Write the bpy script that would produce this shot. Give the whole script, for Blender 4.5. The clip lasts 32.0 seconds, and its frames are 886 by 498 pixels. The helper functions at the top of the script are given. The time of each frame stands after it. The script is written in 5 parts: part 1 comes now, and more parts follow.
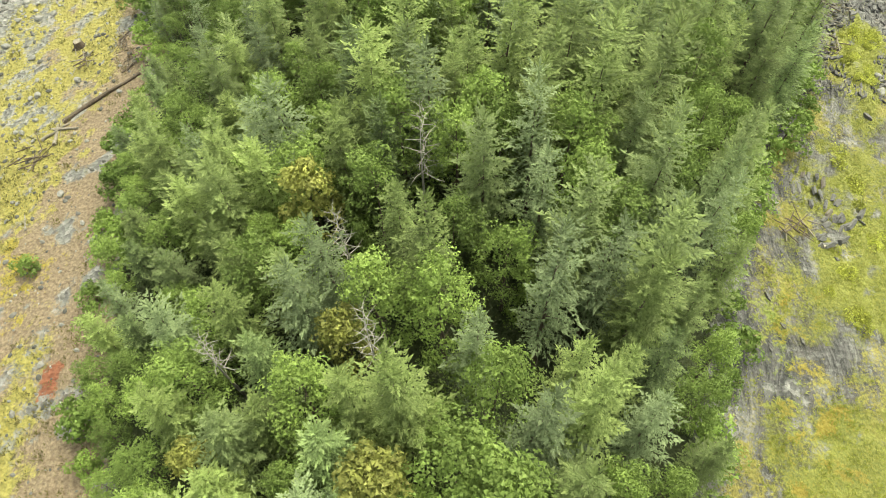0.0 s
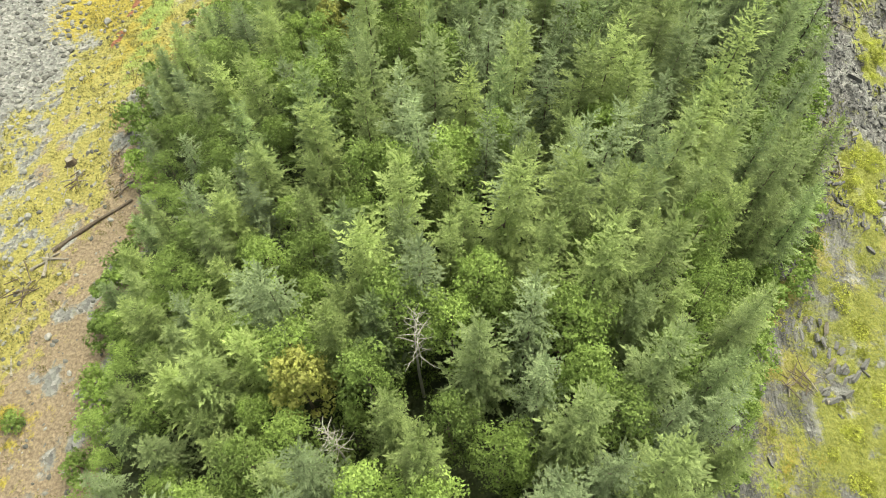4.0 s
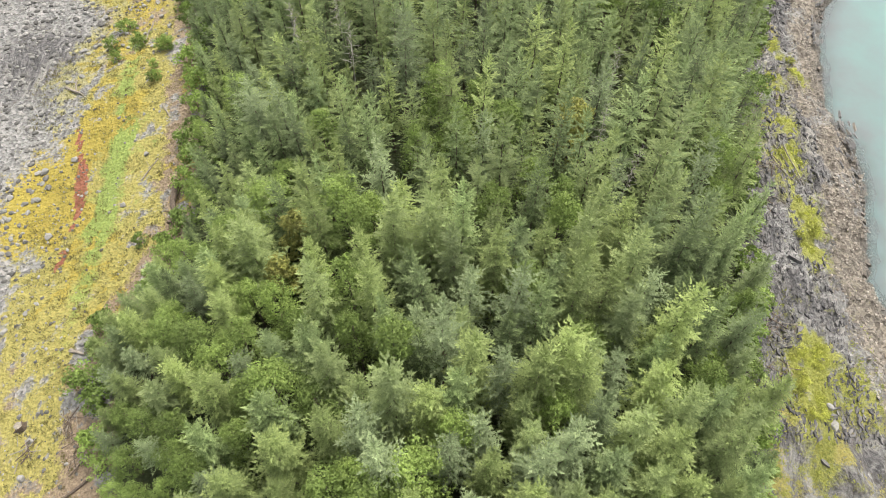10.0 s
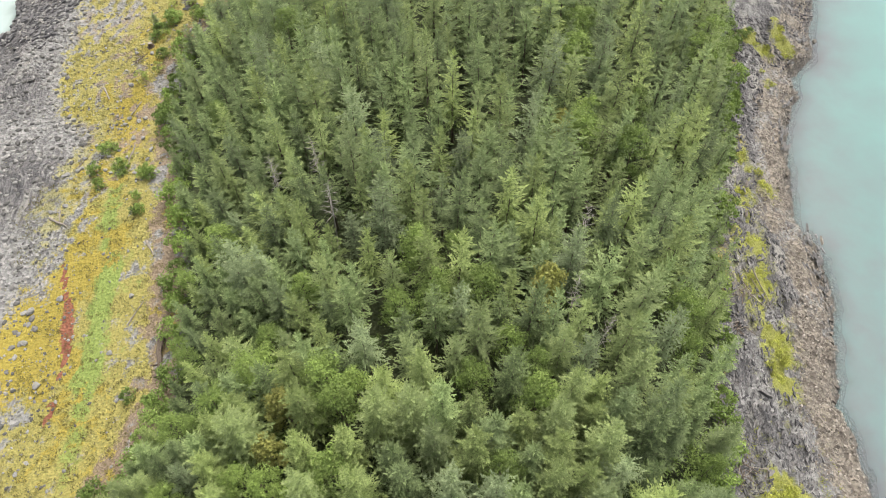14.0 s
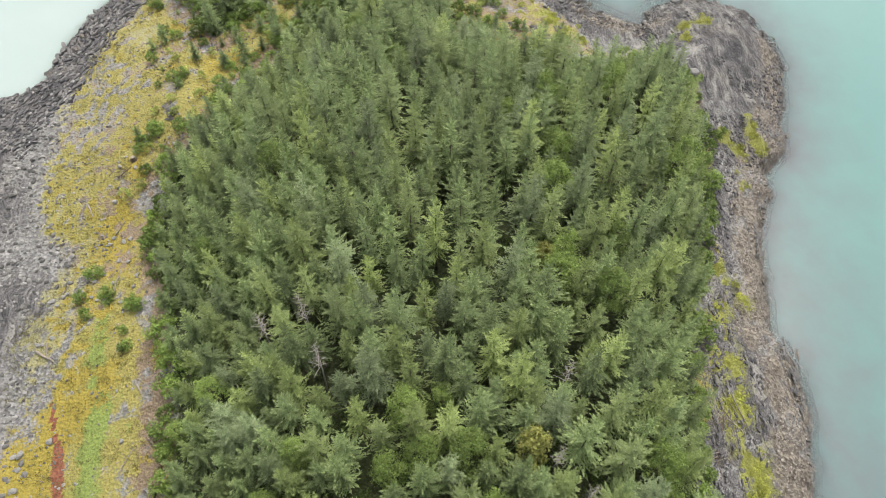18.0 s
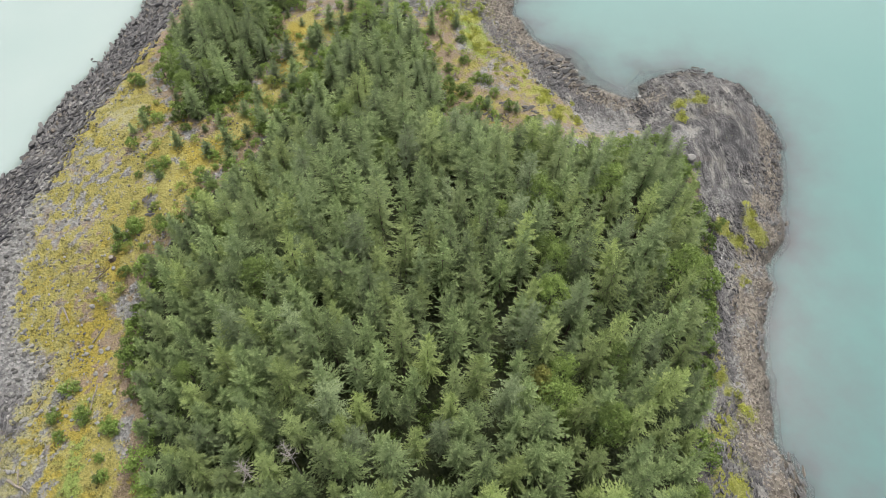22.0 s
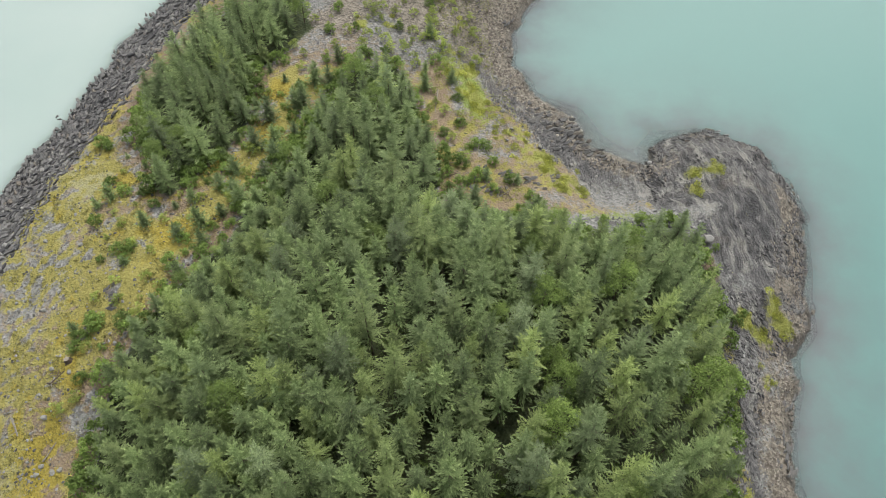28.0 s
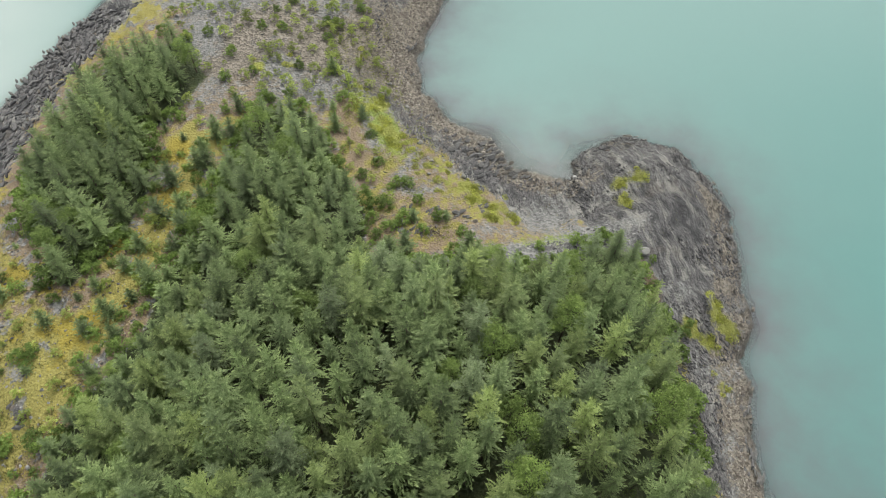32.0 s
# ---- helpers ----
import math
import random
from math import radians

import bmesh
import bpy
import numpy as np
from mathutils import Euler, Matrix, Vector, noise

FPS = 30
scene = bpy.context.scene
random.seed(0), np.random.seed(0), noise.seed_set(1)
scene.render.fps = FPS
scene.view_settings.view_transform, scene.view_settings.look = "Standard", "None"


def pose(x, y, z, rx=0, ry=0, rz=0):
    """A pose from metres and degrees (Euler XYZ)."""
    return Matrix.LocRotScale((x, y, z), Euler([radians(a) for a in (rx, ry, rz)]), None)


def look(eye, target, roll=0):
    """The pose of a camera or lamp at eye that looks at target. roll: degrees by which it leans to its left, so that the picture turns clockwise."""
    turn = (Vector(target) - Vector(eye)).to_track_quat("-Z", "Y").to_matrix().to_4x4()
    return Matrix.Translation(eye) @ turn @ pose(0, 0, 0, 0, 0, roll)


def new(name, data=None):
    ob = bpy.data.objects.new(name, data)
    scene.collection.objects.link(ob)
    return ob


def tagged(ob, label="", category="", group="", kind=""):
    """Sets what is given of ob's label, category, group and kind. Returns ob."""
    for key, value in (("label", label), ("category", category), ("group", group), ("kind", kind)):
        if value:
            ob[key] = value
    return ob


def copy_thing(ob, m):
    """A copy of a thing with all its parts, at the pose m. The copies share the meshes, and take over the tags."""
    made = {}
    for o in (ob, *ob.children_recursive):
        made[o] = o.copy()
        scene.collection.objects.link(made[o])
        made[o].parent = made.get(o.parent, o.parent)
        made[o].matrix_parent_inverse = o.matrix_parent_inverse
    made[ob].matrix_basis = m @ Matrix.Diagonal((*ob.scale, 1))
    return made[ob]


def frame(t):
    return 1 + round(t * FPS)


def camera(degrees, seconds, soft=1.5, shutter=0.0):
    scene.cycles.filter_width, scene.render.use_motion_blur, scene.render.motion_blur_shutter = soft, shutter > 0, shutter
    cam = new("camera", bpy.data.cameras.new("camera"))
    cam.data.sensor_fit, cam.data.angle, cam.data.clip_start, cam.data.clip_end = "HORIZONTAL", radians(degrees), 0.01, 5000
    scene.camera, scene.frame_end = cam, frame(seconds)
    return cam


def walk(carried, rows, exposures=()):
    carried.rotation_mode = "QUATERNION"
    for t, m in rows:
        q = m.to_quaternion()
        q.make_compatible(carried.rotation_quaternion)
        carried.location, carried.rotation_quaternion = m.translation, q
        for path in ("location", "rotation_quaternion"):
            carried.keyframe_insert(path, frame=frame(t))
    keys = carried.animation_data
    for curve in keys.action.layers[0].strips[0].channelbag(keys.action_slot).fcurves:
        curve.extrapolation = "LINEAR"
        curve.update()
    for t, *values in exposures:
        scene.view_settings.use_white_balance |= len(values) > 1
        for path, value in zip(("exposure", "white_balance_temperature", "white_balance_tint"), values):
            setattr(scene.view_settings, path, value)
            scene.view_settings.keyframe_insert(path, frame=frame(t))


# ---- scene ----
cam = camera(68.4, 32.0, soft=0.7)
PATH = [
    (0, (-0.00, 0.00, 48.93), (-3.80, 30.57, -2.55), -1.85),
    (0.5, (-0.09, 0.99, 49.33), (-3.86, 31.70, -2.08), -1.69),
    (1, (-0.18, 2.05, 49.87), (-3.92, 32.83, -1.50), -1.63),
    (1.5, (-0.24, 3.17, 50.43), (-3.99, 33.90, -0.96), -1.60),
    (2, (-0.32, 4.38, 51.01), (-4.07, 35.14, -0.37), -1.60),
    (2.5, (-0.39, 5.61, 51.54), (-4.14, 36.52, 0.25), -1.57),
    (3, (-0.48, 6.84, 52.17), (-4.24, 37.92, 0.99), -1.47),
    (3.5, (-0.57, 8.13, 52.82), (-4.34, 39.38, 1.74), -1.41),
    (5.5, (-0.73, 13.84, 55.92), (-4.57, 45.53, 5.12), -1.47),
    (6, (-0.91, 15.41, 56.83), (-4.66, 47.11, 6.03), -1.38),
    (6.5, (-0.98, 16.87, 57.69), (-4.73, 48.71, 6.98), -1.34),
    (7, (-1.06, 18.28, 58.61), (-4.80, 50.22, 7.96), -1.34),
    (7.5, (-1.17, 19.68, 59.54), (-4.86, 51.68, 8.93), -1.32),
    (8, (-1.28, 20.98, 60.44), (-4.69, 53.17, 9.92), -1.18),
    (8.5, (-1.29, 22.39, 61.41), (-3.89, 54.71, 10.92), -1.05),
    (9, (-1.25, 23.85, 62.39), (-2.94, 56.25, 11.92), -0.94),
    (9.5, (-1.16, 25.34, 63.43), (-2.07, 57.77, 12.96), -0.83),
    (10, (-1.10, 26.72, 64.51), (-1.52, 59.24, 14.09), -0.69),
    (10.5, (-1.03, 28.17, 65.74), (-1.26, 60.72, 15.34), -0.66),
    (11, (-0.92, 29.72, 67.12), (-1.02, 62.22, 16.68), -0.64),
    (11.5, (-0.70, 31.27, 68.42), (-0.74, 63.75, 17.96), -0.69),
    (12, (-0.59, 32.77, 69.68), (-0.51, 65.29, 19.26), -0.68),
    (12.5, (-0.49, 34.28, 70.90), (-0.27, 66.85, 20.52), -0.61),
    (13, (-0.33, 35.84, 72.15), (0.02, 68.43, 21.77), -0.63),
    (13.5, (-0.16, 37.34, 73.31), (0.34, 69.98, 22.97), -0.65),
    (14, (-0.02, 38.78, 74.48), (0.64, 71.50, 24.19), -0.62),
    (14.5, (-0.02, 40.27, 75.73), (0.86, 73.03, 25.47), -0.49),
    (16.5, (0.22, 46.96, 80.71), (1.85, 79.68, 30.44), -0.07),
    (17, (0.35, 48.56, 82.00), (2.11, 81.29, 31.74), -0.03),
    (17.5, (0.54, 50.28, 83.38), (2.41, 82.96, 33.09), -0.03),
    (18, (0.64, 51.96, 84.69), (2.64, 84.67, 34.43), 0.01),
    (18.5, (0.77, 53.64, 85.96), (2.92, 86.39, 35.73), 0.05),
    (19, (0.74, 55.33, 87.20), (3.11, 88.16, 37.04), 0.24),
    (19.5, (0.94, 57.17, 88.28), (3.40, 90.04, 38.14), 0.31),
    (20, (1.11, 59.04, 88.95), (3.64, 91.91, 38.82), 0.39),
    (20.5, (1.12, 60.80, 89.32), (3.78, 93.74, 39.24), 0.54),
    (21, (1.08, 62.57, 89.55), (3.89, 95.57, 39.52), 0.73),
    (21.5, (1.22, 64.28, 89.67), (4.06, 97.37, 39.70), 0.80),
    (22, (1.32, 65.84, 89.60), (4.22, 99.02, 39.69), 0.89),
    (22.5, (1.38, 67.35, 89.59), (4.35, 100.51, 39.68), 1.01),
    (23, (1.48, 68.72, 89.57), (4.50, 101.88, 39.66), 1.09),
    (23.5, (1.60, 70.05, 89.54), (4.65, 103.22, 39.63), 1.13),
    (24, (1.67, 71.39, 89.54), (4.77, 104.56, 39.64), 1.21),
    (24.5, (1.76, 72.71, 89.57), (4.92, 105.88, 39.67), 1.29),
    (25, (1.69, 74.02, 89.48), (4.97, 107.21, 39.60), 1.45),
    (25.5, (1.73, 75.42, 89.32), (5.08, 108.59, 39.44), 1.55),
    (27.5, (2.49, 81.02, 88.95), (5.86, 114.31, 39.15), 1.57),
    (28, (2.73, 82.45, 88.95), (6.08, 115.73, 39.14), 1.59),
    (28.5, (2.87, 83.84, 88.94), (6.24, 117.12, 39.13), 1.62),
    (29, (2.87, 85.23, 88.91), (6.34, 118.51, 39.10), 1.78),
    (29.5, (2.97, 86.61, 88.87), (6.88, 119.87, 39.09), 1.91),
    (30, (3.10, 87.95, 88.85), (8.18, 121.10, 39.09), 2.10),
    (30.5, (3.19, 89.28, 89.00), (9.49, 122.22, 39.25), 2.34),
    (31, (3.25, 90.19, 88.95), (10.76, 122.94, 39.24), 2.47),
    (31.5, (3.31, 90.54, 88.84), (11.98, 123.10, 39.20), 2.60),
    (32, (3.28, 90.65, 88.75), (13.04, 122.99, 39.16), 2.70),
]
walk(cam, [(t, look(eye, target, roll)) for t, eye, target, roll in PATH], [(0, 1.6, 7750, -9), (3, 1.6, 7750, -9), (6, 1.54, 7200, 0), (10, 1.48, 6900, 7), (14, 1.34, 6800, 8), (19, 1.06, 6700, 8), (25, 0.82, 6600, 6), (32, 0.72, 6600, 3)])

# ---- light: a bright overcast sky with a broad soft sun ----
SUN_EL, SUN_AZ = radians(64), radians(25)
world = bpy.data.worlds.new("overcast_sky")
scene.world = world
world.use_nodes = True
wn = world.node_tree
sky = wn.nodes.new("ShaderNodeTexSky")
sky.sky_type, sky.sun_disc = "NISHITA", False
sky.sun_elevation, sky.sun_rotation = SUN_EL, SUN_AZ
sky.air_density, sky.dust_density, sky.ozone_density = 1.0, 6.0, 0.6
pale = wn.nodes.new("ShaderNodeHueSaturation")
pale.inputs["Saturation"].default_value = 0.35
wn.links.new(sky.outputs[0], pale.inputs["Color"])
wn.links.new(pale.outputs[0], wn.nodes["Background"].inputs["Color"])
wn.nodes["Background"].inputs["Strength"].default_value = 0.142
sun = new("sun", bpy.data.lights.new("sun", "SUN"))
sun.data.energy, sun.data.angle, sun.data.color = 1.25, radians(35), (1.0, 0.97, 0.92)
sun.matrix_world = look((200 * math.sin(SUN_AZ) * math.cos(SUN_EL), 200 * math.cos(SUN_AZ) * math.cos(SUN_EL), 200 * math.sin(SUN_EL)), (0, 0, 0))


# ---- materials ----
class Mat:
    """A small builder for node materials."""

    def __init__(self, name, rough=0.8):
        self.m = bpy.data.materials.new(name)
        self.m.use_nodes = True
        self.t = self.m.node_tree
        self.b = self.t.nodes["Principled BSDF"]
        self.b.inputs["Roughness"].default_value = rough

    def n(self, kind, **ins):
        node = self.t.nodes.new("ShaderNode" + kind)
        for k, v in ins.items():
            self.put(node.inputs[k.replace("_", " ")], v)
        return node

    def put(self, socket, v):
        if hasattr(v, "links"):
            self.t.links.new(v, socket)
        else:
            socket.default_value = v

    def pos(self):
        return self.n("NewGeometry").outputs["Position"]

    def noise(self, scale, detail=4.0, rough=0.55, vec=None, stretch=None):
        vec = vec or self.pos()
        if stretch:
            mp = self.n("Mapping", Vector=vec)
            mp.inputs["Scale"].default_value = stretch
            vec = mp.outputs[0]
        return self.n("TexNoise", Vector=vec, Scale=scale, Detail=detail, Roughness=rough).outputs[0]

    def voro(self, scale, out="Distance", feature="F1", vec=None):
        node = self.n("TexVoronoi", Vector=vec or self.pos(), Scale=scale)
        node.feature = feature
        return node.outputs[out]

    def ramp(self, fac, stops):
        node = self.n("ValToRGB", Fac=fac)
        el = node.color_ramp.elements
        while len(el) < len(stops):
            el.new(0.5)
        for e, (p, c) in zip(el, stops):
            e.position, e.color = p, (*c, 1) if len(c) == 3 else c
        return node.outputs[0]

    def grey(self, fac, a, b, c=0.0, d=1.0):
        node = self.n("MapRange", Value=fac)
        for i, v in zip((1, 2, 3, 4), (a, b, c, d)):
            node.inputs[i].default_value = v
        return node.outputs[0]

    def mix(self, fac, a, b, blend="MIX"):
        node = self.t.nodes.new("ShaderNodeMix")
        node.data_type, node.blend_type = "RGBA", blend
        self.put(node.inputs[0], fac)
        for s, v in ((node.inputs[6], a), (node.inputs[7], b)):
            self.put(s, (*v, 1) if isinstance(v, tuple) and len(v) == 3 else v)
        return node.outputs[2]

    def math(self, op, a, b=0.5):
        node = self.t.nodes.new("ShaderNodeMath")
        node.operation = op
        self.put(node.inputs[0], a)
        self.put(node.inputs[1], b)
        return node.outputs[0]

    def attr(self, name):
        node = self.t.nodes.new("ShaderNodeAttribute")
        node.attribute_name = name
        return node.outputs["Fac"]

    def rnd(self):
        return self.n("ObjectInfo").outputs["Random"]

    def island(self):
        return self.n("NewGeometry").outputs["Random Per Island"]

    def bump(self, height, strength=0.5, dist=0.1):
        self.put(self.b.inputs["Normal"], self.n("Bump", Height=height, Strength=strength, Distance=dist).outputs[0])

    def done(self, colour):
        self.put(self.b.inputs["Base Color"], (*colour, 1) if isinstance(colour, tuple) else colour)
        return self.m


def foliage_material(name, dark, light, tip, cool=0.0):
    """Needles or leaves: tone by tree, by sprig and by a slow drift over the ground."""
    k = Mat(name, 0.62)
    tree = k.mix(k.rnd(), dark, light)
    # share of the tip colour: a random part plus the value marked on the mesh
    tip_share = k.math("ADD", k.grey(k.island(), 0.0, 1.0, 0.0, 0.25), k.math("MULTIPLY", k.attr("tip_share"), 0.7))
    sprig = k.mix(tip_share, tree, tip)
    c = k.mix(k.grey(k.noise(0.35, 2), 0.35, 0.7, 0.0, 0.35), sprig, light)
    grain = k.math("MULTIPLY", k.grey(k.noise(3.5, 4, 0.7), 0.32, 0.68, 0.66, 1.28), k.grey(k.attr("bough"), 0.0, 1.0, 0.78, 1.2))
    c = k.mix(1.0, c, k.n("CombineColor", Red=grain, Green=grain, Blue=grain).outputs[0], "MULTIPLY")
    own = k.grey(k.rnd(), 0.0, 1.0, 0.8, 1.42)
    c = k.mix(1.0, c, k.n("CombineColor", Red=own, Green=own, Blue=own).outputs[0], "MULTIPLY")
    if cool:
        shift = k.math("FRACT", k.math("MULTIPLY", k.rnd(), 7.31))
        c = k.mix(k.grey(shift, 0.45, 1.0, 0.0, cool), c, (0.136, 0.172, 0.100))
    k.b.inputs["Specular IOR Level"].default_value = 0.25
    k.done(c)
    tr = k.t.nodes.new("ShaderNodeBsdfTranslucent")
    k.put(tr.inputs["Color"], c)
    mx = k.t.nodes.new("ShaderNodeMixShader")
    mx.inputs[0].default_value = 0.36
    k.t.links.new(k.b.outputs[0], mx.inputs[1])
    k.t.links.new(tr.outputs[0], mx.inputs[2])
    k.t.links.new(mx.outputs[0], k.t.nodes["Material Output"].inputs["Surface"])
    return k.m


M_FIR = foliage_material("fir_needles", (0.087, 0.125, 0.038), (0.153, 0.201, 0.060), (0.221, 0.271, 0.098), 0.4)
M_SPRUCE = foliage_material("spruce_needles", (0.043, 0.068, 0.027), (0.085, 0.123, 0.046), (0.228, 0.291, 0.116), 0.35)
M_SILVER = foliage_material("silver_needles", (0.105, 0.142, 0.069), (0.131, 0.170, 0.084), (0.184, 0.227, 0.116))
M_LEAF = foliage_material("alder_leaves", (0.091, 0.143, 0.034), (0.125, 0.182, 0.044), (0.195, 0.255, 0.073))
M_GOLD = foliage_material("turning_leaves", (0.144, 0.167, 0.040), (0.196, 0.207, 0.052), (0.287, 0.282, 0.092))
M_SHRUB = foliage_material("shrub_leaves", (0.074, 0.127, 0.029), (0.115, 0.175, 0.038), (0.170, 0.228, 0.060))
M_BRIGHT = foliage_material("willow_leaves", (0.147, 0.199, 0.042), (0.203, 0.255, 0.056), (0.287, 0.333, 0.095))
M_LIME = foliage_material("lime_tufts", (0.204, 0.231, 0.036), (0.276, 0.299, 0.055), (0.381, 0.390, 0.101))
M_STRAW = foliage_material("dry_grass", (0.102, 0.095, 0.030), (0.168, 0.148, 0.051), (0.242, 0.209, 0.082))


def bark(name, a, b):
    k = Mat(name, 0.85)
    h = k.noise(9, 5, 0.6, stretch=(1, 1, 0.25))
    k.bump(h, 0.6, 0.03)
    return k.done(k.ramp(h, ((0.3, a), (0.7, b))))


M_BARK = bark("conifer_bark", (0.040, 0.029, 0.021), (0.112, 0.084, 0.064))
M_DEAD = bark("weathered_wood", (0.160, 0.146, 0.130), (0.310, 0.292, 0.264))
M_DRIFT = bark("bleached_driftwood", (0.110, 0.094, 0.078), (0.225, 0.200, 0.168))


def rock_material(name, dark, light, lichen=0.3):
    k = Mat(name, 0.85)
    big, fine = k.noise(0.8, 5, 0.6), k.noise(7, 6, 0.65)
    c = k.mix(k.grey(fine, 0.3, 0.7), dark, light)
    c = k.mix(k.grey(big, 0.45, 0.75, 0, lichen), c, (0.270, 0.262, 0.180))
    c = k.mix(k.grey(k.rnd(), 0, 1, 0, 0.35), c, light)
    k.bump(fine, 0.7, 0.06)
    return k.done(c)


M_BOULDER = rock_material("grey_boulder", (0.095, 0.092, 0.091), (0.200, 0.195, 0.190))
M_PALE = rock_material("pale_boulder", (0.120, 0.116, 0.113), (0.215, 0.210, 0.205), 0.2)
M_DARKROCK = rock_material("dark_slate", (0.034, 0.033, 0.036), (0.128, 0.124, 0.125), 0.12)
M_BROWNROCK = rock_material("brown_slate", (0.050, 0.042, 0.036), (0.140, 0.121, 0.105), 0.12)

# ---- plan: shores, forest edge, heights ----
RIGHT_SHORE = [(46, -300), (46, 0), (46.3, 30), (46.7, 51), (47.3, 63), (50.8, 75), (52.6, 84.6), (51, 89), (52.2, 96), (54.4, 104.5), (59.5, 117.5),
               (64.3, 124), (66.5, 131), (71.2, 144.5), (71.2, 152), (68, 160), (60.5, 165.3), (51, 164.5), (47.6, 161.5), (46.6, 158.5),
               (42, 160), (38, 163), (35.6, 170), (29.2, 178), (26.8, 186), (27.4, 193), (31, 201.5), (38.4, 213.4), (50, 235), (60, 270), (50, 310)]
LEFT_SHORE = [(-10, 300), (-24, 255), (-35, 229.5), (-43.4, 215.7), (-53, 198.5), (-60, 175.6), (-66.3, 159.6), (-68, 148), (-70.5, 145), (-75, 143),
              (-73, 137.5), (-75, 129), (-84, 124), (-100, 118), (-130, 110), (-200, 90), (-300, 60), (-300, -300)]
TOE = [(-50, -300), (-46, 0), (-50, 40), (-52, 54), (-49, 62), (-49, 75), (-52, 82), (-57, 92), (-53, 100), (-51, 107), (-56, 113), (-59, 125), (-60, 140), (-59, 155), (-52, 175), (-42, 200), (-24, 230), (-10, 300), (200, 300), (200, -300)]
FOREST = [(-20, -60), (-20.5, 4), (-23, 10), (-25.8, 20), (-28, 27), (-28, 36), (-30.5, 45), (-34, 52), (-30, 58), (-28, 64), (-29, 72), (-30, 81), (-34, 96), (-37.5, 108),
          (-37.5, 118), (-35, 124), (-31, 131), (-24, 139), (-21, 147), (-13, 160), (-9, 172), (-5, 181), (3, 181), (6, 172), (6, 163), (9.5, 154), (8, 145), (16, 140), (22, 142), (29, 136.5),
          (37, 137), (45, 138.5), (46, 134), (46.5, 125), (45, 114), (42, 103), (38.5, 95), (35, 84), (33, 76), (31, 67), (29, 60), (26.5, 50), (25.5, 42), (20.8, 35), (17.5, 27),
          (16.3, 20), (14.6, 14), (13.6, 8), (13, -60)]
WEST_STAND = [(-43, 166), (-44, 177), (-41, 187), (-31, 203), (-17, 206), (-13, 192), (-19, 184), (-24, 180), (-23, 167), (-27, 158), (-34, 149), (-38, 153), (-38, 160)]


LIME = [(32.4, 50.4), (33.3, 47.7), (28.9, 35.6), (25.8, 25.7), (26.8, 23.1), (29.4, 30.2), (34.9, 54.1), (38.9, 65.6), (39.2, 70.7), (39.6, 78), (40.5, 83.5), (42.1, 91.5),
        (45.9, 94.1), (40.2, 68.9), (33.4, 51), (52.8, 114.9), (51.4, 123.6), (57.4, 126.6), (35.3, 52.7), (43.4, 97.5), (53.6, 120.5), (56.8, 124.2), (58.3, 122.6), (52.4, 151.1),
        (55.6, 151.2), (51.3, 147.1), (28.5, 149.3), (32.5, 149), (16.6, 179.9), (17.6, 169.7), (27, 156.6), (-3.7, 193.7), (1.9, 193.9), (17.8, 181.1), (13.1, 178.3),
        (14.7, 173.3), (27.4, 154), (16.1, 194.8)]


def noise2(x, y, seed=0):
    """Smooth value noise, -1 to 1, over arrays."""
    xi, yi = np.floor(x).astype(np.int64), np.floor(y).astype(np.int64)
    fx, fy = x - xi, y - yi
    fx, fy = fx * fx * (3 - 2 * fx), fy * fy * (3 - 2 * fy)

    def lattice(i, j):
        h = (i * 374761393 + j * 668265263 + seed * 974634777) & 0xFFFFFFFF
        h = ((h ^ (h >> 13)) * 1274126177) & 0xFFFFFFFF
        return ((h ^ (h >> 16)) & 0xFFFF) / 32767.5 - 1

    a, b, c, e = lattice(xi, yi), lattice(xi + 1, yi), lattice(xi, yi + 1), lattice(xi + 1, yi + 1)
    return (a * (1 - fx) + b * fx) * (1 - fy) + (c * (1 - fx) + e * fx) * fy


def fbm(x, y, scale, octaves=4, seed=0):
    out, amp = 0.0, 0.5
    for o in range(octaves):
        out = out + amp * noise2(x * scale + 17.3 * o, y * scale - 9.1 * o, seed + o)
        amp, scale = amp * 0.5, scale * 2.07
    return out


def inside(x, y, poly):
    """Signed distance to a closed outline, positive within."""
    x, y = np.asarray(x, float), np.asarray(y, float)
    best, within = np.full(x.shape, 1e9), np.zeros(x.shape, bool)
    for (ax, ay), (bx, by) in zip(poly, poly[1:] + poly[:1]):
        dx, dy = bx - ax, by - ay
        s = np.clip(((x - ax) * dx + (y - ay) * dy) / (dx * dx + dy * dy), 0, 1)
        best = np.minimum(best, np.hypot(x - ax - s * dx, y - ay - s * dy))
        if ay != by:
            within ^= ((ay > y) != (by > y)) & (x < (bx - ax) * (y - ay) / (by - ay) + ax)
    return np.where(within, best, -best)


def step(v, a, b):
    s = np.clip((v - a) / (b - a), 0, 1)
    return s * s * (3 - 2 * s)


LAND = RIGHT_SHORE + LEFT_SHORE


def shore_distance(x, y):
    wob = 1.1 * fbm(x, y, 0.22, 4, 5) + 0.6 * fbm(x, y, 0.9, 2, 9)
    return inside(x, y, LAND) + wob - 0.6


def near(x, y, cx, cy, rx, ry):
    return np.exp(-(((x - cx) / rx) ** 2 + ((y - cy) / ry) ** 2))


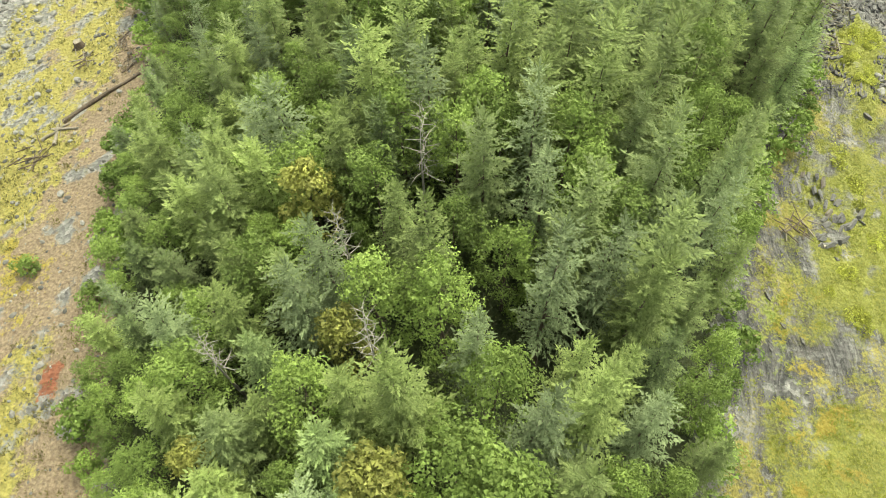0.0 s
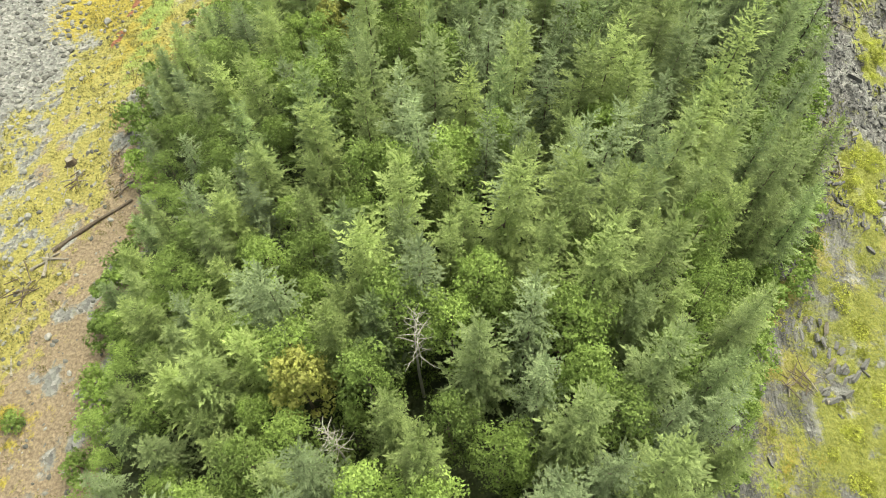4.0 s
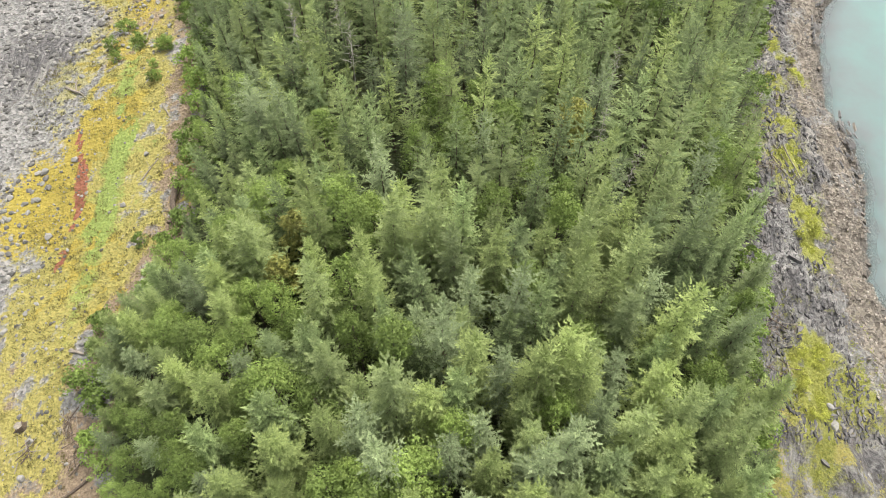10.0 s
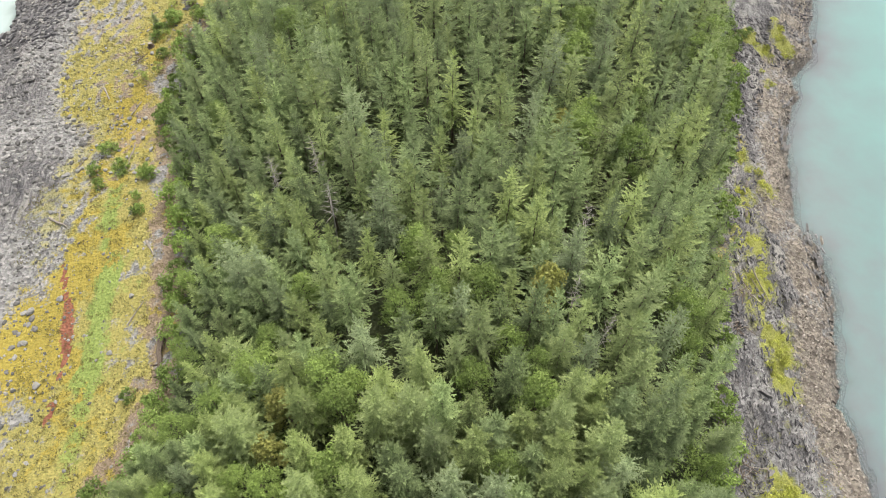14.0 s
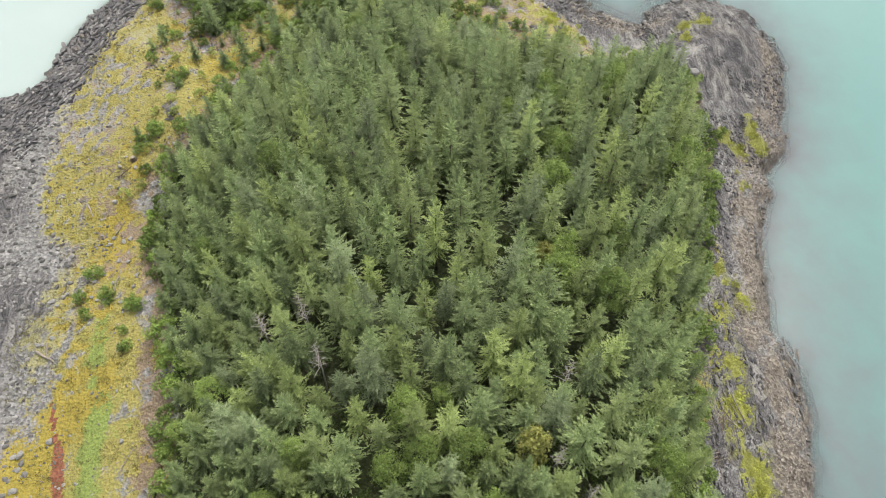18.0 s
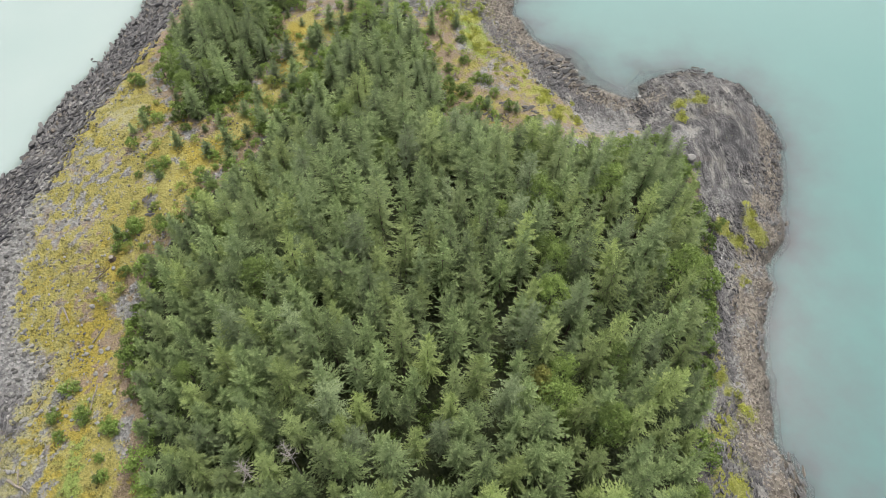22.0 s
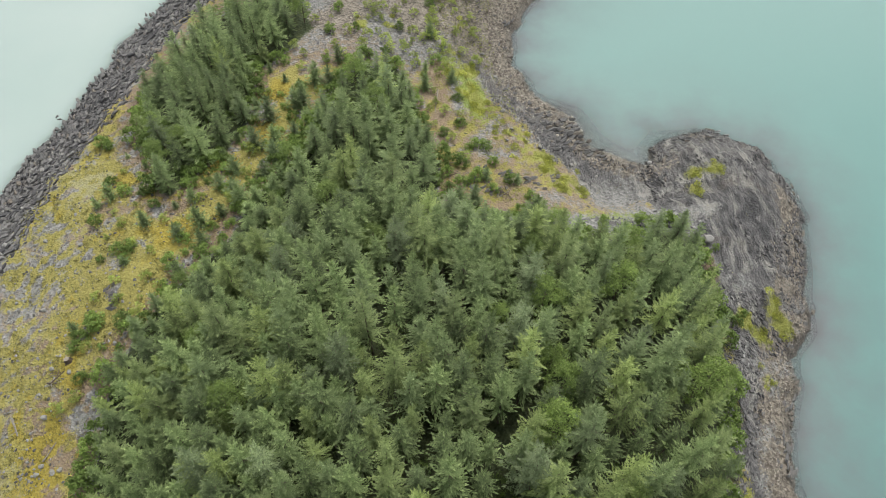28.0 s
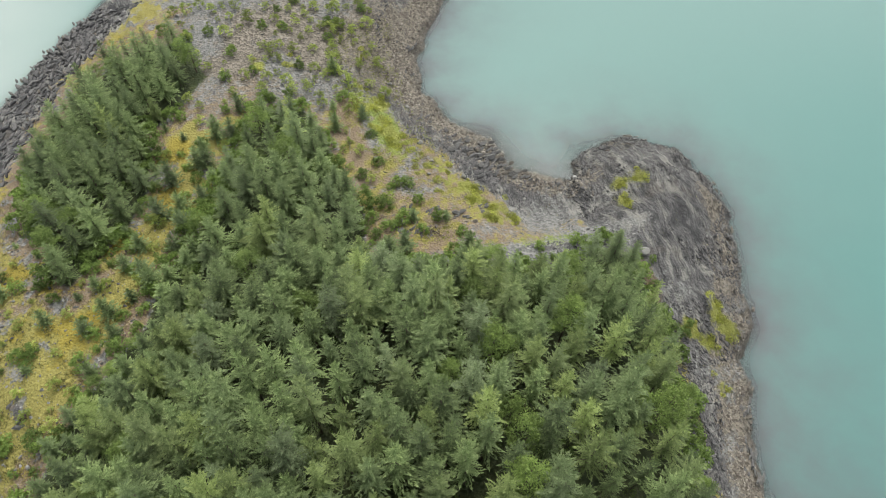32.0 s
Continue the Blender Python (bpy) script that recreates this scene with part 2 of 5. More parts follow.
def height(x, y, d=None):
    """Ground height over the water."""
    x, y = np.asarray(x, float), np.asarray(y, float)
    d = shore_distance(x, y) if d is None else d
    rise = np.where(d > 0, 9.0 * (1 - np.exp(-np.maximum(d, 0) / 17.0)) + 0.5 * step(d, 0, 1.2), np.maximum(-7, d * 0.28))
    toe = inside(x, y, TOE)
    bank = 2.1 + 0.012 * np.maximum(0, 120 - y) + 0.27 * np.maximum(toe, 0) + 0.03 * np.minimum(toe, 0)
    h = np.where(d > 0, np.minimum(rise, np.maximum(bank, 0.25)), rise)
    north = step(y, 140, 175) * (d > 0)
    h = np.where(north > 0, h * (1 - 0.3 * north), h)
    # a sunken cove behind the rock knob, and the knob itself
    h = h - np.where(d > 0, 3.2 * near(x, y, 39, 150, 8, 7), 0) * step(h, 0.4, 4)
    h = h + np.where(d > 0, 1.6 * near(x, y, 59, 149, 9, 12), 0)
    rocky = step(d, 0, 1.5) * (1 - step(d, 14, 22))
    h = h + rocky * (1.3 * np.abs(fbm(x * 1.5 + 2.0 * fbm(x, y, 0.1, 2, 35), y * 0.3, 0.5, 4, 31)) + 0.45 * fbm(x, y, 0.8, 3, 33))
    return h + np.where(d > 0, 0.5 * fbm(x, y, 0.07, 3, 21) + 0.18 * fbm(x, y, 0.5, 3, 22), 0)


def axis(lo, hi, fine, far, coarse=1.25):
    """Grid lines: even between lo and hi, ever wider out to far."""
    mid = list(np.arange(lo, hi + 1e-6, fine))
    out, s, v = [], fine, hi
    while v < far[1]:
        s *= coarse
        v += s
        out.append(v)
    low, s, v = [], fine, lo
    while v > far[0]:
        s *= coarse
        v -= s
        low.append(v)
    return np.array(low[::-1] + mid + out)


def sheet(name, xs, ys, z, masks, material):
    gx, gy = np.meshgrid(xs, ys)
    nx, ny = len(xs), len(ys)
    co = np.stack([gx, gy, z], -1).reshape(-1, 3)
    i = (np.arange(ny - 1)[:, None] * nx + np.arange(nx - 1)).ravel()
    quads = np.stack([i, i + 1, i + nx + 1, i + nx], 1)
    me = bpy.data.meshes.new(name)
    me.vertices.add(len(co))
    me.vertices.foreach_set("co", co.ravel())
    me.loops.add(quads.size)
    me.loops.foreach_set("vertex_index", quads.ravel())
    me.polygons.add(len(quads))
    me.polygons.foreach_set("loop_start", np.arange(0, quads.size, 4))
    me.polygons.foreach_set("use_smooth", np.ones(len(quads), bool))
    for key, v in masks.items():
        a = me.attributes.new(key, "FLOAT", "POINT")
        a.data.foreach_set("value", np.ascontiguousarray(v, dtype=np.float32).ravel())
    me.materials.append(material)
    me.update()
    return new(name, me)


def mesh_of(name, verts, faces, material, smooth=False):
    me = bpy.data.meshes.new(name)
    me.from_pydata(verts, [], faces)
    me.materials.append(material)
    if smooth:
        me.polygons.foreach_set("use_smooth", np.ones(len(me.polygons), bool))
    me.update()
    return me


def mark_foliage(me, values, key="tip_share"):
    """Mark each point of a foliage mesh by its share of the tip colour, or by the bough that it is on."""
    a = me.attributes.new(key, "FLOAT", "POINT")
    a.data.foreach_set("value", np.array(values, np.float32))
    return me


def part(name, mesh, parent, label=""):
    ob = new(name, mesh)
    ob.parent = parent
    return tagged(ob, label)


# ---- ground ----
def ground_material():
    k = Mat("shore_ground", 0.9)
    fine, mid, big = k.noise(5, 6, 0.65), k.noise(1.1, 5, 0.6), k.noise(0.16, 4, 0.6)
    cell = k.voro(2.6, "Color")
    peb = k.n("SeparateColor", Color=cell).outputs[0]
    gravel = k.mix(k.grey(peb, 0, 1), (0.066, 0.066, 0.068), (0.240, 0.235, 0.230))
    gravel = k.mix(k.grey(mid, 0.35, 0.7, 0, 0.8), gravel, (0.125, 0.124, 0.122))
    # layers of slate, folded: thin along the shore, bent by a slow warp
    bend = k.n("VectorMath")
    bend.operation = "MULTIPLY_ADD"
    k.put(bend.inputs[0], k.n("TexNoise", Vector=k.pos(), Scale=0.09, Detail=2.0).outputs["Color"])
    bend.inputs[1].default_value = (9, 9, 0)
    k.put(bend.inputs[2], k.pos())
    folded = bend.outputs[0]
    strata = k.noise(1.5, 7, 0.72, vec=folded, stretch=(2.4, 0.42, 1))
    slate = k.mix(k.grey(strata, 0.36, 0.64), (0.026, 0.025, 0.028), (0.150, 0.145, 0.146))
    fold = k.noise(0.32, 6, 0.62, vec=folded, stretch=(1.8, 0.5, 1))
    slate = k.mix(k.grey(fold, 0.54, 0.64, 0, 0.8), slate, (0.235, 0.226, 0.210))
    slate = k.mix(k.grey(fold, 0.47, 0.38, 0, 0.75), slate, (0.030, 0.029, 0.033))
    slate = k.mix(k.grey(big, 0.55, 0.7, 0, 0.4), slate, (0.125, 0.104, 0.085))
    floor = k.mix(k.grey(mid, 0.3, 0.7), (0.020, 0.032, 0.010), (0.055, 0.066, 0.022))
    dirt = k.mix(k.grey(fine, 0.3, 0.7), (0.105, 0.071, 0.046), (0.223, 0.174, 0.120))
    grass = k.mix(k.grey(fine, 0.3, 0.7), (0.132, 0.120, 0.027), (0.275, 0.244, 0.072))
    green = k.mix(k.grey(fine, 0.3, 0.7), (0.086, 0.126, 0.022), (0.200, 0.248, 0.060))
    moss = k.mix(k.grey(fine, 0.3, 0.7), (0.150, 0.120, 0.015), (0.275, 0.222, 0.038))
    lichen = k.mix(k.grey(fine, 0.3, 0.7), (0.142, 0.135, 0.060), (0.285, 0.270, 0.142))
    limy = k.mix(k.grey(fine, 0.3, 0.7), (0.108, 0.118, 0.020), (0.222, 0.226, 0.050))
    red = k.mix(k.grey(mid, 0.3, 0.7), (0.124, 0.037, 0.019), (0.198, 0.074, 0.040))
    brown = k.mix(k.grey(peb, 0, 1), (0.066, 0.055, 0.045), (0.215, 0.188, 0.158))
    c = gravel
    for key, layer, soft in (("slate", slate, 0.3), ("brown", brown, 0.3), ("floor", floor, 0.3), ("dirt", dirt, 0.35), ("lichen", lichen, 0.3),
                             ("grass", grass, 0.3), ("green", green, 0.3), ("lime", limy, 0.55), ("moss", moss, 0.25), ("red", red, 0.15)):
        edge = k.math("ADD", k.attr(key), k.math("MULTIPLY", k.math("SUBTRACT", fine, 0.5), 1.0))
        edge = k.math("ADD", edge, k.math("MULTIPLY", k.math("SUBTRACT", mid, 0.5), 1.3))
        c = k.mix(k.grey(edge, 0.5 - soft / 2, 0.5 + soft / 2), c, layer)
    wet = k.grey(k.attr("wet"), 0, 1, 1.0, 0.5)
    c = k.mix(1.0, c, k.n("CombineColor", Red=wet, Green=wet, Blue=wet).outputs[0], "MULTIPLY")
    k.put(k.b.inputs["Roughness"], k.grey(k.attr("wet"), 0, 1, 0.9, 0.45))
    k.bump(k.math("ADD", k.math("MULTIPLY", fine, 0.6), k.math("ADD", k.math("MULTIPLY", k.voro(2.6), 0.6), k.math("MULTIPLY", k.math("MULTIPLY", strata, k.attr("slate")), 1.6))), 1.0, 0.32)
    return k.done(c)


gxs, gys = axis(-92, 88, 0.52, (-2500, 2500)), axis(-6, 236, 0.52, (-2500, 2500))
GX, GY = np.meshgrid(gxs, gys)
GD = shore_distance(GX, GY)
GZ = height(GX, GY, GD)
woods = np.maximum(inside(GX, GY, FOREST), inside(GX, GY, WEST_STAND))


def sample(grid, x, y):
    """A grid's value at one place."""
    i, j = int(np.searchsorted(gxs, x)) - 1, int(np.searchsorted(gys, y)) - 1
    u, v = (x - gxs[i]) / (gxs[i + 1] - gxs[i]), (y - gys[j]) / (gys[j + 1] - gys[j])
    return float((grid[j, i] * (1 - u) + grid[j, i + 1] * u) * (1 - v) + (grid[j + 1, i] * (1 - u) + grid[j + 1, i + 1] * u) * v)


def ground_at(x, y):
    return sample(GZ, x, y)


left = step(-GX, -5, 12) * (GY < 140) + (GY >= 140) * step(-GX, 12, 24)
out = -woods + 2.0 * fbm(GX, GY, 0.15, 3, 41)
toe_d = inside(GX, GY, TOE) + 3.0 * fbm(GX, GY, 0.12, 3, 45)
patch, patch2, spot = fbm(GX, GY, 0.16, 4, 43), fbm(GX, GY, 0.3, 4, 47), fbm(GX, GY, 0.8, 3, 49)
bank = left * step(toe_d, -3, 3) * step(GD, 5, 10)
right_s = 1 - left
south = step(-GY, -62, -46)
middle = right_s * step(GY, 50, 62) * step(-GY, -142, -136)
north = step(GY, 138, 146)
stream = np.interp(GY, (58, 64, 71, 75, 80, 86), (-44.6, -43.4, -43.7, -44.6, -46.3, -48.6)) + 0.5 * spot
lime = sum(near(GX, GY, a, b, 1.6 - 0.3 * (b > 110), 2.4 - 0.8 * (b > 110)) for a, b in LIME) * (0.7 + 1.2 * patch2 + 1.4 * spot)
open_ = 1 - step(woods, -0.5, 1.0)
nw = near(GX, GY, -22, 160, 15, 20)
ne = right_s * (GX < 44) * (1 - near(GX, GY, 40, 151, 7, 7)) * (1 - near(GX, GY, 32, 164.5, 4.5, 4.5)) * north * step(GD, 8, 12) * step(-GY, -188, -176)
strip = sum(near(GX, GY, a, b, 2.4, 4.0) for a, b in ((13.5, 184), (15, 178), (17, 172), (19.5, 166), (23, 160), (27.5, 154.5), (32, 149.5)))
masks = {
    "slate": np.clip(1 - 1.2 * ne - 0.7 * near(GX, GY, 40, 151, 5, 5), 0, 1) * np.clip(middle * (0.75 + patch2) + north * right_s * (1 - step(GD, 10, 16)) + left * (1 - step(GD, 5, 10)) * (GY > 118) + 1.2 * near(GX, GY, 32, 164.5, 4.5, 4.5) + 0.9 * near(GX, GY, 59, 149, 14, 16) + 1.0 * near(GX, GY, -58, 98, 7, 8) + 0.7 * near(GX, GY, -66, 118, 9, 9) + right_s * south * (0.85 + spot), 0, 1),
    "brown": np.clip(0.95 * near(GX, GY, 66.5, 141, 2.2, 9) + (1 - step(GD - 1.2 * middle * step(GY, 66, 80), 4, 7)) * (0.8 + patch2) * right_s * (1 - near(GX, GY, 60, 150, 15, 17)) + 0.9 * near(GX, GY, 22, 196, 7, 16) + 1.0 * near(GX, GY, -4, 200, 28, 14) * (0.8 + patch), 0, 1),
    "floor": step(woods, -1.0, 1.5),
    "dirt": np.clip(0.95 * near(GX, GY, 47.5, 132, 2.0, 4.5) + 1.0 * near(GX, GY, -33, 26, 6, 26) * (0.55 + 1.3 * patch2 + spot) + 0.62 * bank * step(GY, 88, 105) * (0.85 + patch2 + spot) + 0.7 * near(GX, GY, -28, 147, 3.5, 3) + bank * step(-out, -16, -10) * (0.5 + patch2 + 0.5 * spot) + 0.9 * ne * (0.8 + patch2) + left * step(-out, -6, -3) * step(out, -1, 1) * (0.42 + patch2 + 0.7 * spot) * (GY < 142) + 0.85 * near(GX, GY, 14, 150, 6, 5) + 0.9 * near(GX, GY, 10, 172, 1.8, 12) + 0.55 * near(GX, GY, -24, 150, 10, 9) + 0.5 * near(GX, GY, -8, 186, 10, 8), 0, 1),
    "lichen": -0.4 * near(GX, GY, -32, 28, 5, 26) + 1.1 * near(GX, GY, -48.5, 157, 3, 5) + 0.5 * bank * step(GY, 88, 105) * (0.4 + patch2 + spot) + bank * (0.5 + patch * 0.7 + spot * 1.2) * step(out, 7, 13),
    "grass": -0.45 * near(GX, GY, -32, 28, 5, 26) - 0.75 * near(GX, GY, -50.5, 95, 5, 10) + 0.6 * near(GX, GY, -40, 80, 7, 26) * step(out, 1.5, 4) + bank * (0.55 + 0.25 * south + patch * 0.6 + spot * 1.0) * step(out, 2.5, 5.5) + nw * (0.6 + patch2) + near(GX, GY, -36, 134, 9, 14) * (0.6 + patch2) + right_s * south * step(out, 0, 2) * (0.4 + patch2 * 0.9) * step(GD, 4, 9) + middle * step(out, 0, 1.5) * step(-out, -4, -2) * (0.2 + patch2) + ne * (0.42 + 0.9 * patch2 + 0.6 * spot),
    "green": near(GX, GY, -42, 82, 7, 20) * (0.3 + 1.6 * fbm(GX, GY, 0.22, 4, 53) + 0.5 * spot) + ne * strip * (0.35 + 1.2 * patch2 + 0.8 * spot) + near(GX, GY, -40.6 - (GY - 75) * 0.1, 77, 1.7, 21) * 1.2 + 0.65 * near(GX, GY, 16, 174, 3.5, 9) + 0.5 * near(GX, GY, 20, 18, 2.5, 12) * (0.9 + patch2) + 0.55 * near(GX, GY, 36, 142.5, 7, 2.0),
    "lime": 0.25 * strip * patch2 + middle * near(GX, GY, 39.5 + 0.06 * (GY - 80), 78, 2.6, 26) * (0.62 + 1.2 * patch2 + spot) + 0.75 * strip * (0.45 + 1.3 * patch2 + 1.3 * spot) + lime * 1.1 + right_s * south * (0.6 + 1.2 * patch + 0.9 * spot) * step(out, 2, 5) * step(GD, 3, 7),
    "moss": near(GX, GY, -41.5, 80, 8, 20) * (0.08 + 1.1 * patch2 + 0.7 * spot) + near(GX, GY, -50.5, 73, 4.5, 8) * 1.05 + near(GX, GY, -45.5, 84, 3, 9) * 0.9 + 0.95 * near(GX, GY, -27, 157.5, 3.0, 2.4) + 0.95 * near(GX, GY, -20.5, 164, 2.2, 3.4) + 0.95 * near(GX, GY, -18.5, 174.5, 2.4, 3) + 0.7 * near(GX, GY, -35, 14, 5, 14) * (0.55 + patch2 + spot) + 0.9 * near(GX, GY, 22, 12, 3, 14) * (0.5 + patch2 + spot) + 0.6 * near(GX, GY, -44, 154, 4, 5) + near(GX, GY, -44, 112, 5, 16) * (0.35 + patch2 + spot) + near(GX, GY, -33, 142, 8, 8) * (0.4 + patch2) + (0.5 - 0.3 * south) * bank * step(patch, 0.12, 0.3) * (0.7 + spot),
    "red": (np.abs(GX - stream) < 0.33) * (spot > -0.2) * 1.0 * step(GY, 61, 64) * step(-GY, -86, -83) + 1.1 * near(GX - stream, GY, 0, 75, 1.0, 3.8) + 0.9 * near(GX, GY, -27.6, 12, 1.0, 1.6),
    "wet": (1 - step(GD, 0.1, 1.6)),
}
for key in ("lichen", "grass", "green", "lime", "moss", "red", "dirt"):
    masks[key] = masks[key] * open_
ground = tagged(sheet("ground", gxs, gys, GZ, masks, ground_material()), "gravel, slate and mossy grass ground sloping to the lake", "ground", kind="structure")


def water_material():
    k = Mat("glacial_water", 0.15)
    # the sky's pale reflection on western and far water is put into the base colour
    deep = k.mix(k.attr("sky_pale"), (0.074, 0.172, 0.164), (0.268, 0.314, 0.306))
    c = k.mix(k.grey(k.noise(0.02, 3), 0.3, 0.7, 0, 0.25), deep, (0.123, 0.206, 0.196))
    c = k.mix(k.math("MULTIPLY", k.attr("shallow"), k.grey(k.noise(0.1, 5, 0.6), 0.35, 0.65, 0.55, 1.0)), c, (0.084, 0.093, 0.103))
    k.done(c)
    k.b.inputs["IOR"].default_value = 1.33
    k.bump(k.noise(1.5, 3), 0.06, 0.05)
    clear = k.t.nodes.new("ShaderNodeBsdfTransparent")
    mx = k.t.nodes.new("ShaderNodeMixShader")
    k.put(mx.inputs[0], k.attr("turbid"))
    k.t.links.new(clear.outputs[0], mx.inputs[1])
    k.t.links.new(k.b.outputs[0], mx.inputs[2])
    k.t.links.new(mx.outputs[0], k.t.nodes["Material Output"].inputs["Surface"])
    return k.m


wxs, wys = axis(-100, 120, 1.4, (-2500, 2500)), axis(40, 240, 1.4, (-2500, 2500))
WX, WY = np.meshgrid(wxs, wys)
WD = -shore_distance(WX, WY)
cove = near(WX, WY, 40, 168, 12, 10)
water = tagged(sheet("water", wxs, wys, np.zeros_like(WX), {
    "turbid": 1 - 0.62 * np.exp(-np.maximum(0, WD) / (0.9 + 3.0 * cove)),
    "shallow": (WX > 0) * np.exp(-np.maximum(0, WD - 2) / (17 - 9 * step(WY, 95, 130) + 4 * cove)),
    # whitened westward and to the northeast, standing in for reflected sky
    "sky_pale": step(-WX, 10, 60) + 0.28 * step(WY, 115, 220) * (WX > 0)}, water_material()), "milky turquoise glacial lake water, almost still", "lake", kind="structure")


# ---- trees ----
def conifer_mesh(seed, tall, wide, whorls, per, steps, droop=0.25, ragged=0.25, bare=0.12, power=0.85, fine=False, material=None):
    """A crown of whorled boughs. Each bough is a flat fern of roofed sprays that droops and lifts at its tip."""
    rng = np.random.default_rng(seed)
    vs, fs, shares, tone = [], [], [], []

    def spray(p, way, length, width, tip_share, shade):
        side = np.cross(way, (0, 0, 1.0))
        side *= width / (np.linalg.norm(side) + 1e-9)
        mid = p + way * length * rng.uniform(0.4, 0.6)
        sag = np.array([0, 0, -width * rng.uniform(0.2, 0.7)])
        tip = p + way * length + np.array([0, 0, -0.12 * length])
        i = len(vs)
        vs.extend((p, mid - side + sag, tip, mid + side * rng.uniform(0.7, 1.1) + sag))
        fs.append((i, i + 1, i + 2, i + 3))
        # the spray's base is coloured darker than its end, as if shaded
        shares.extend((tip_share * 0.55, tip_share * 0.85, tip_share, tip_share * 0.85))
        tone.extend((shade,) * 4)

    def turned(flat, t, rise):
        c, s = math.cos(t), math.sin(t)
        return np.array([flat[0] * c - flat[1] * s, flat[0] * s + flat[1] * c, rise])

    lop = rng.uniform(0, 6.283)
    for w in range(whorls):
        f = min(max((w + rng.uniform(-0.35, 0.35)) / whorls, 0), 0.97)
        z0 = tall * (bare + (1 - bare) * f)
        reach = wide * (1 - f) ** power * (0.62 + 0.38 * min(1, f * 5 + 0.2)) + 0.22
        n = max(4, int(per * (0.6 + 0.4 * (1 - f)) + 0.5))
        a0 = rng.uniform(0, 6.283)
        for b in range(n):
            az = a0 + 6.283 * b / n + rng.uniform(-0.3, 0.3)
            r = reach * (1 + rng.uniform(-ragged, ragged * 0.6) + 0.12 * math.cos(az - lop))
            up = 0.16 + 0.55 * f * f + rng.uniform(-0.16, 0.2)
            hang = droop * (1 - 0.7 * f)
            flat = np.array([math.cos(az), math.sin(az), 0.0])
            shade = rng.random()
            count = max(3, int(steps * min(1, r / wide + 0.25) + 0.5))
            gap = r / count
            for s in range(count):
                q = (s + 0.4) / count
                p = flat * r * q + np.array([0, 0, z0 + r * (up * q - hang * q * q + 0.14 * q ** 4)])
                pitch = up - 2 * hang * q + 0.5 * q ** 3
                long_ = (0.38 * r * (1 - q) ** 0.75 * min(1, 0.5 + 1.6 * q) + 0.14) * rng.uniform(0.7, 1.2)
                # tips paler as new growth; inner bough darker, shade put into the colour
                out_share = 0.1 + 0.6 * q ** 1.5
                for sg in (-1, 1):
                    if rng.random() < 0.06:
                        continue
                    t = sg * rng.uniform(0.6, 0.95)
                    way = turned(flat, t, 0.55 * pitch + rng.uniform(-0.22, 0.08))
                    if fine and long_ > 0.25:
                        for k, s2 in ((0.25, -1), (0.5, 1), (0.7, -1)):
                            w2 = turned(flat, t + s2 * rng.uniform(0.3, 1.0), 0.5 * pitch + rng.uniform(-0.45, 0.3))
                            spray(p + way * long_ * k, w2, long_ * rng.uniform(0.36, 0.58), rng.uniform(0.038, 0.06), min(1, out_share + 0.2), shade)
                        spray(p + way * long_ * 0.3, way, long_ * 0.7, rng.uniform(0.038, 0.06), min(1, out_share + 0.3), shade)
                    else:
                        spray(p, way, long_ * 0.75, gap * rng.uniform(0.2, 0.33), out_share + 0.15, shade)
                        w2 = turned(flat, t - sg * rng.uniform(0.2, 0.9), pitch + rng.uniform(-0.2, 0.35))
                        spray(p + way * long_ * 0.4, w2, long_ * rng.uniform(0.5, 0.7), gap * rng.uniform(0.16, 0.26), out_share + 0.3, shade)
            for _ in range(2):
                spray(flat * rng.uniform(0.05, 0.2) * r + np.array([0, 0, z0 + 0.15]), turned(flat, rng.uniform(-1.2, 1.2), rng.uniform(0.3, 1.1)), rng.uniform(0.3, 0.55), gap * 0.35, 0.35, shade)
            tip = flat * r * 0.86 + np.array([0, 0, z0 + r * (up * 0.86 - hang * 0.74 + 0.08)])
            spray(tip, flat + np.array([0, 0, up - 1.7 * hang + 0.4]), 0.2 * r + 0.2, gap * 0.3, 0.95, shade)
    for b in range(9):
        az = b * 2.4
        spray(np.array([0, 0, tall * (0.92 + 0.008 * b)]), np.array([0.4 * math.cos(az), 0.4 * math.sin(az), 1.0]), 0.75, 0.07, 0.85, 0.6)
    me = mark_foliage(mesh_of("crown", vs, fs, material), shares)
    return mark_foliage(me, tone, "bough")


